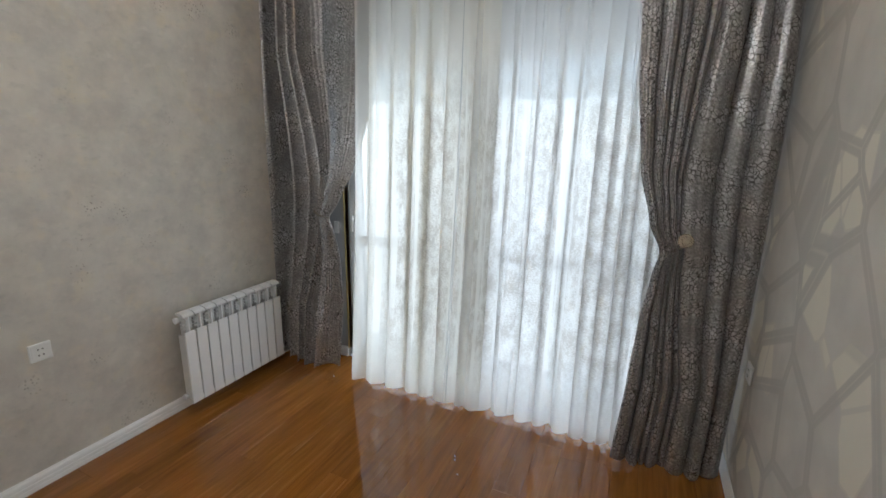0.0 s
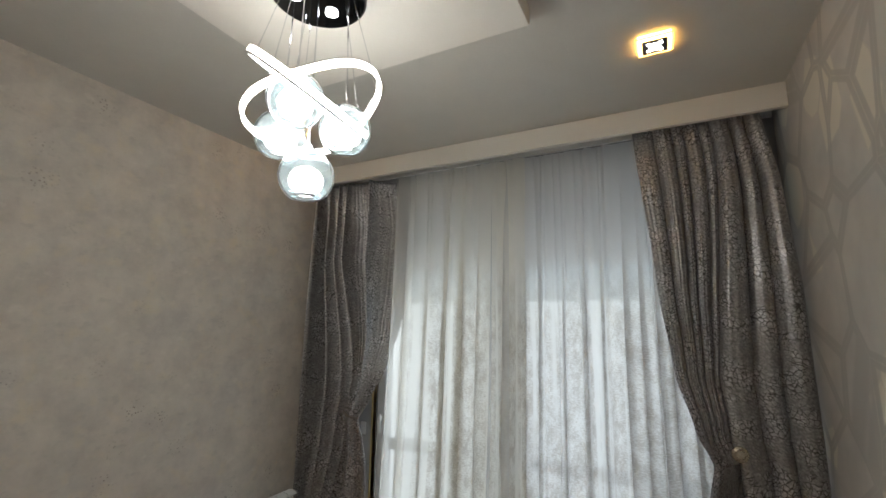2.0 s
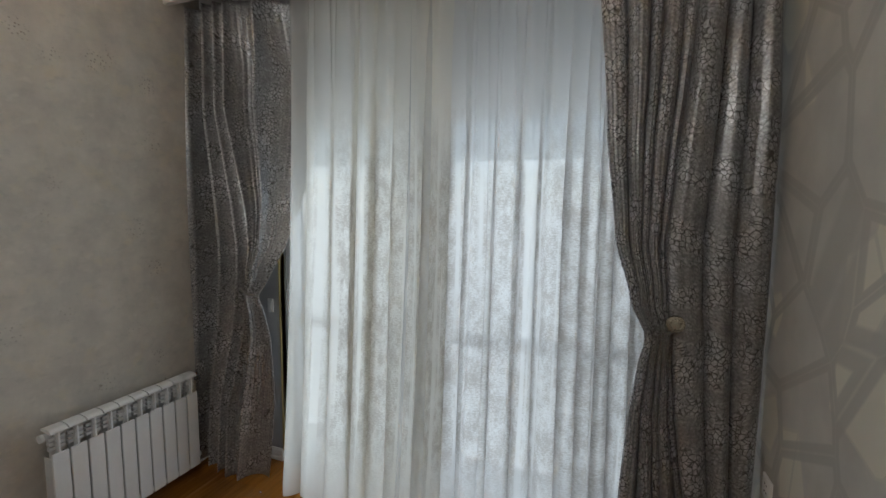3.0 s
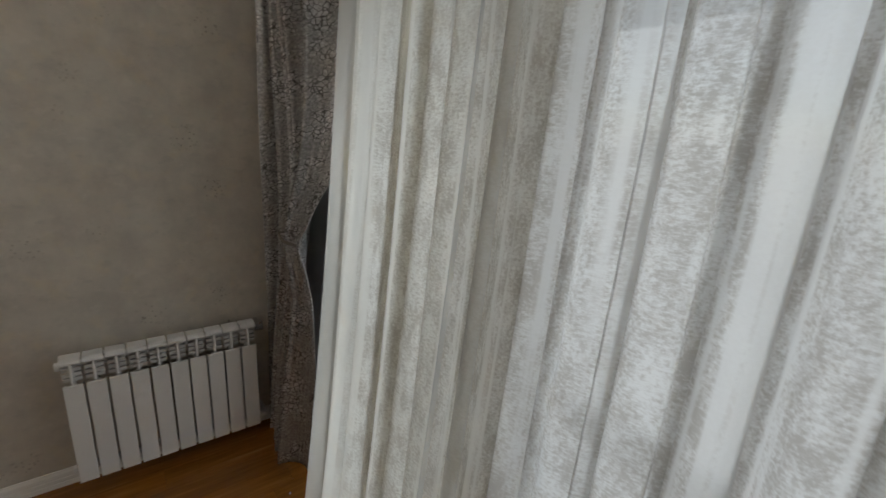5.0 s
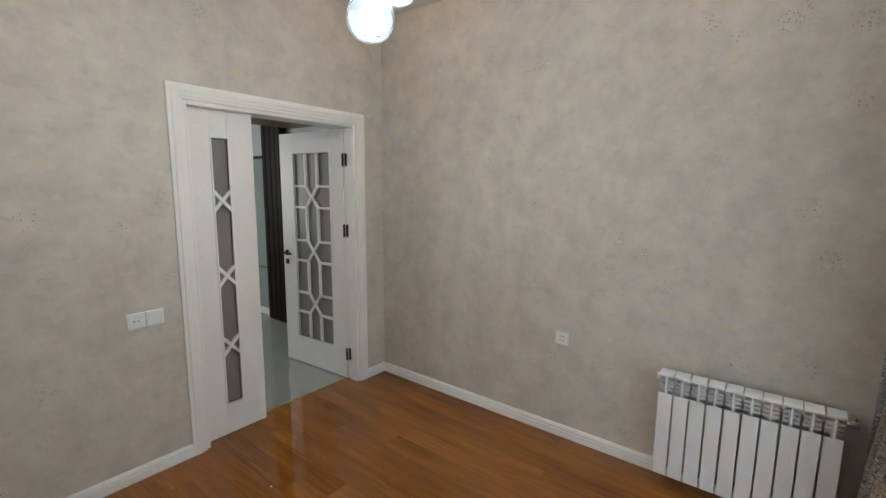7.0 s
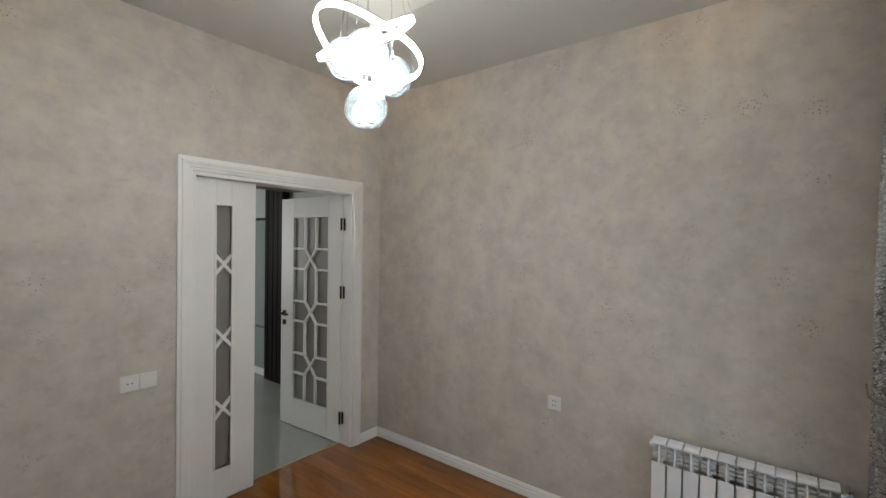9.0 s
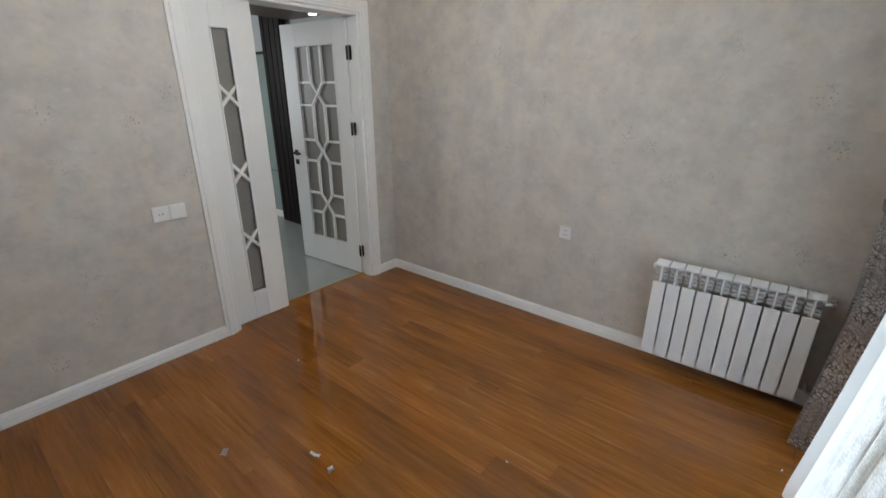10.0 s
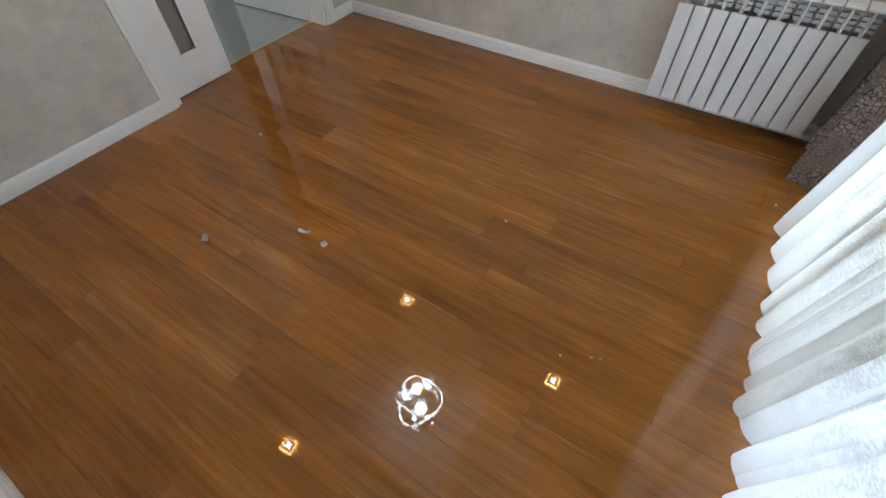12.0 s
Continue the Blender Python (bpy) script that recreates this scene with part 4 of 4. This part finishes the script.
for gx, gy, gz in GLOBES:
    z = gz - PZ
    bm = bmesh.new()
    bmesh.ops.create_uvsphere(bm, u_segments=40, v_segments=24, radius=0.082, matrix=pose(gx, gy, z))
    for v in bm.verts:
        if v.co.z < z - 0.068:
            v.co.z = z - 0.068
    gl = part("globe", bm, GLOBE, lamp, "clear bluish glass globe", smooth=True)
    sol = gl.modifiers.new("wall", "SOLIDIFY")
    sol.thickness, sol.offset = 0.006, -1
    gl.visible_shadow = False
    bm = bmesh.new()
    bmesh.ops.create_uvsphere(bm, u_segments=28, v_segments=16, radius=0.050, matrix=pose(gx, gy, z - 0.014) @ Matrix.Diagonal((1, 1, 0.85, 1)))
    part("bulb", bm, BULB, gl, "glowing white inner shade", smooth=True)
    bm = bmesh.new()
    cyl(bm, (gx, gy, z + 0.078), (gx, gy, z + 0.100), 0.013, 0.010)
    part("globe_cap", bm, CHROME, gl)
    bm = bmesh.new()
    cyl(bm, (gx, gy, z + 0.100), (gx * 0.9, gy * 0.9, -0.048), 0.0022, n=8)
    part("cord", bm, CHROME, lamp)


def loop_points(u, v, ru, rv, n=72, tri=0.10):
    """A rounded loop in the plane of u and v."""
    u, v = Vector(u).normalized(), Vector(v).normalized()
    out = []
    for i in range(n):
        a = 2 * math.pi * i / n
        r = 1 + tri * math.cos(3 * a)
        out.append(u * (ru * r * math.cos(a)) + v * (rv * r * math.sin(a)))
    return out


def band(bm, pts, normal, w, t, shift):
    """A closed flat band whose width lies along normal, offset outwards by shift."""
    k, rings = len(pts), []
    nrm = Vector(normal).normalized()
    for i, p in enumerate(pts):
        d = (pts[(i + 1) % k] - pts[i - 1]).normalized()
        outw = d.cross(nrm).normalized()
        q = p + outw * shift
        rings.append([bm.verts.new(q + outw * a * t / 2 + nrm * b * w / 2) for a, b in ((-1, -1), (1, -1), (1, 1), (-1, 1))])
    for i in range(k):
        a, b = rings[i], rings[(i + 1) % k]
        for j in range(4):
            bm.faces.new((a[j], a[(j + 1) % 4], b[(j + 1) % 4], b[j]))
    bmesh.ops.recalc_face_normals(bm, faces=bm.faces[:])
    return bm


LOOPS = [((-0.79, 0.0, 0.61), (0.0, 1.0, -0.10), 0.220, 0.185, (-0.018, -0.012, 2.470)),
         ((0.92, 0.0, 0.36), (0.0, 1.0, 0.0), 0.205, 0.185, (0.012, 0.012, 2.400))]
for u, v, ru, rv, c in LOOPS:
    base = Vector((c[0], c[1], c[2] - PZ))
    nrm = Vector(u).cross(Vector(v))
    pts = [p + base for p in loop_points(u, v, ru, rv)]
    ring = part("light_band", band(bmesh.new(), pts, nrm, 0.020, 0.008, 0.0), BAND, lamp, "glowing white light band", smooth=False)
    part("band_edge", band(bmesh.new(), [p + nrm.normalized() * 0.0132 for p in pts], nrm, 0.006, 0.011, 0.0), CHROME, ring, "chrome outer edge")
    for k in (6, 30, 54):
        p = pts[k]
        bm = bmesh.new()
        cyl(bm, p, (p.x * 0.55, p.y * 0.55, -0.048), 0.0014, n=6)
        part("suspension_wire", bm, CHROME, lamp)

# ---- recessed spotlights ----
def spotlight(x, y):
    ob = thing("recessed_spotlight", "square glass ceiling spotlight with an amber glowing rim", "spotlight", (x, y, H), group="ceiling spotlights")
    part("rim_light", B((-0.062, 0.062, -0.062, 0.062, -0.012, -0.0005)), SPOTY, ob, "amber glowing rim")
    part("glass_plate", B((-0.070, 0.070, -0.070, 0.070, -0.018, -0.0125), bevel=0.003), CLEAR, ob, "thick clear glass plate")
    part("mirror_face", B((-0.048, 0.048, -0.048, 0.048, -0.021, -0.0185), bevel=0.002), CHROME, ob, "square mirror face")
    bm = bmesh.new()
    cyl(bm, (0, 0, -0.0212), (0, 0, -0.0245), 0.022, n=24)
    part("bulb", bm, SPOTW, ob, "round glowing bulb")
    for k in range(4):
        a = math.radians(45 + 90 * k)
        bm = bmesh.new()
        cyl(bm, (0.033 * math.cos(a), 0.033 * math.sin(a), -0.0212), (0.033 * math.cos(a), 0.033 * math.sin(a), -0.0235), 0.007, n=12)
        part("small_bulb", bm, SPOTW, ob)
    return ob


s0 = spotlight(2.47, 2.41)
for x, y in ((0.46, 2.40), (0.48, 0.57), (2.38, 0.60)):
    copy_thing(s0, pose(x, y, H))

# ---- things in the hall ----
cab = thing("hall_wardrobe", "espresso wardrobe with tinted mirror doors in the hall", "wardrobe", (hx0, -2.05, 0))
part("side_post", B((0.017, 0.10, -0.16, 0.22, 0.0, 2.36), bevel=0.002), ESPRESSO, cab, "dark espresso upright panel")
for y0, y1 in ((-0.145, -0.085), (-0.065, 0.025), (0.045, 0.125), (0.145, 0.205)):
    part("raised_panel", B((0.10, 0.106, y0, y1, 0.03, 2.34), bevel=0.002), ESPRESSO, cab)
part("mirror_door", B((0.017, 0.05, -0.60, -0.162, 0.09, 1.93)), GREENMIRROR, cab, "tinted green grey mirror door")
part("mirror_door", B((0.017, 0.05, -1.30, -0.602, 0.09, 1.93)), GREENMIRROR, cab, "tinted green grey mirror door")
part("handle_rail", B((0.05, 0.07, -1.30, -0.162, 0.600, 0.622), bevel=0.003), CHROME, cab, "steel rail")
part("handle_rail", B((0.05, 0.07, -1.30, -0.162, 1.93, 1.96), bevel=0.003), BRONZE, cab, "dark rail")
part("plinth", B((0.017, 0.05, -1.30, -0.162, 0.0, 0.088)), TRIM, cab, "white plinth")
part("top_panel", B((0.017, 0.05, -1.30, -0.162, 1.962, 2.36)), HALLWALL, cab, "pale blue grey top panel")
hs = thing("hall_downlight", "small round glowing downlight in the hall ceiling", "spotlight", (-0.18, -1.20, 2.24))
bm = bmesh.new()
cyl(bm, (0, 0, -0.0005), (0, 0, -0.008), 0.05, n=24)
part("trim_ring", bm, CHROME, hs)
bm = bmesh.new()
cyl(bm, (0, 0, -0.008), (0, 0, -0.011), 0.038, n=24)
part("bulb", bm, glow("hall_bulb", (1.0, 0.97, 0.9), 5.0), hs)

# ---- scraps on the floor ----
def scrap(name, label, at, size, turn, material, bend):
    bm = bmesh.new()
    n = 5
    vs = [[bm.verts.new(((i / n - 0.5) * size[0], (j / 2 - 0.5) * size[1], 0.002 + bend * abs(i / n - 0.5) * (1 + 0.4 * j))) for j in range(3)] for i in range(n + 1)]
    for i in range(n):
        for j in range(2):
            bm.faces.new((vs[i][j], vs[i + 1][j], vs[i + 1][j + 1], vs[i][j + 1]))
    bmesh.ops.solidify(bm, geom=bm.faces[:], thickness=0.001)
    ob = new(name, mesh_of(name, bm, material))
    ob.matrix_basis = pose(at[0], at[1], 0.001, 0, 0, turn)
    return tagged(ob, label, "litter", "scraps on the floor")


scrap("plastic_scrap", "crumpled clear plastic scrap lying on the laminate floor", (2.107, 1.004), (0.042, 0.032), 20, PAPERFILM, 0.03)
scrap("paper_scrap", "thin folded white paper scrap on the laminate floor", (1.842, 1.325), (0.055, 0.014), 105, PAPERBIT, 0.012)
scrap("paper_scrap", "small white paper scrap on the laminate floor", (1.849, 1.448), (0.030, 0.024), 70, PAPERBIT, 0.01)
scrap("paper_scrap", "tiny white paper scrap on the laminate floor", (1.468, 0.628), (0.014, 0.010), 30, PAPERBIT, 0.01)
for x, y in ((1.327, 2.02), (1.783, 2.471), (1.732, 2.561), (1.720, 2.588), (0.609, 2.968)):
    scrap("paper_scrap", "tiny pale crumb on the laminate floor", (x, y), (0.008, 0.006), x * 200, PAPERBIT, 0.01)

# ---- floor boards ----
floor = bpy.data.objects["floor"]
PW, PL = 0.130, 1.285


def board_mesh(x0, x1, y0, y1):
    g, c = 0.0002, 0.0006
    bm = bmesh.new()
    a = [bm.verts.new((x, y, -0.006)) for x, y in ((x0 + g, y0 + g), (x1 - g, y0 + g), (x1 - g, y1 - g), (x0 + g, y1 - g))]
    b = [bm.verts.new((x, y, -c)) for x, y in ((x0 + g, y0 + g), (x1 - g, y0 + g), (x1 - g, y1 - g), (x0 + g, y1 - g))]
    t = [bm.verts.new((x, y, 0.0)) for x, y in ((x0 + c, y0 + c), (x1 - c, y0 + c), (x1 - c, y1 - c), (x0 + c, y1 - c))]
    for lo, hi in ((a, b), (b, t)):
        for i in range(4):
            bm.faces.new((lo[i], lo[(i + 1) % 4], hi[(i + 1) % 4], hi[i]))
    bm.faces.new(t)
    return mesh_of("floor_board", bm, WOOD)


rnd = random.Random(11)
BX = 1.06
x = BX - 9 * PW
while x < W:
    x0, x1 = max(x, 0.0), min(x + PW, W)
    start = -0.129 - rnd.uniform(0.1, 1.0) * PL
    if abs(x - BX) < 0.01:
        start = 2.71 - 3 * PL
    if abs(x - BX - 4 * PW) < 0.01:
        start = 2.085 - 2 * PL
    if abs(x - BX - 8 * PW) < 0.01:
        start = 1.62 - 2 * PL
    y = start
    while y < D:
        y0, y1 = max(y, -0.129), min(y + PL, D)
        if y1 - y0 > 0.02 and x1 - x0 > 0.01:
            ob = new("floor_board", board_mesh(x0, x1, y0, y1))
            ob.parent = floor
        y += PL
    x += PW
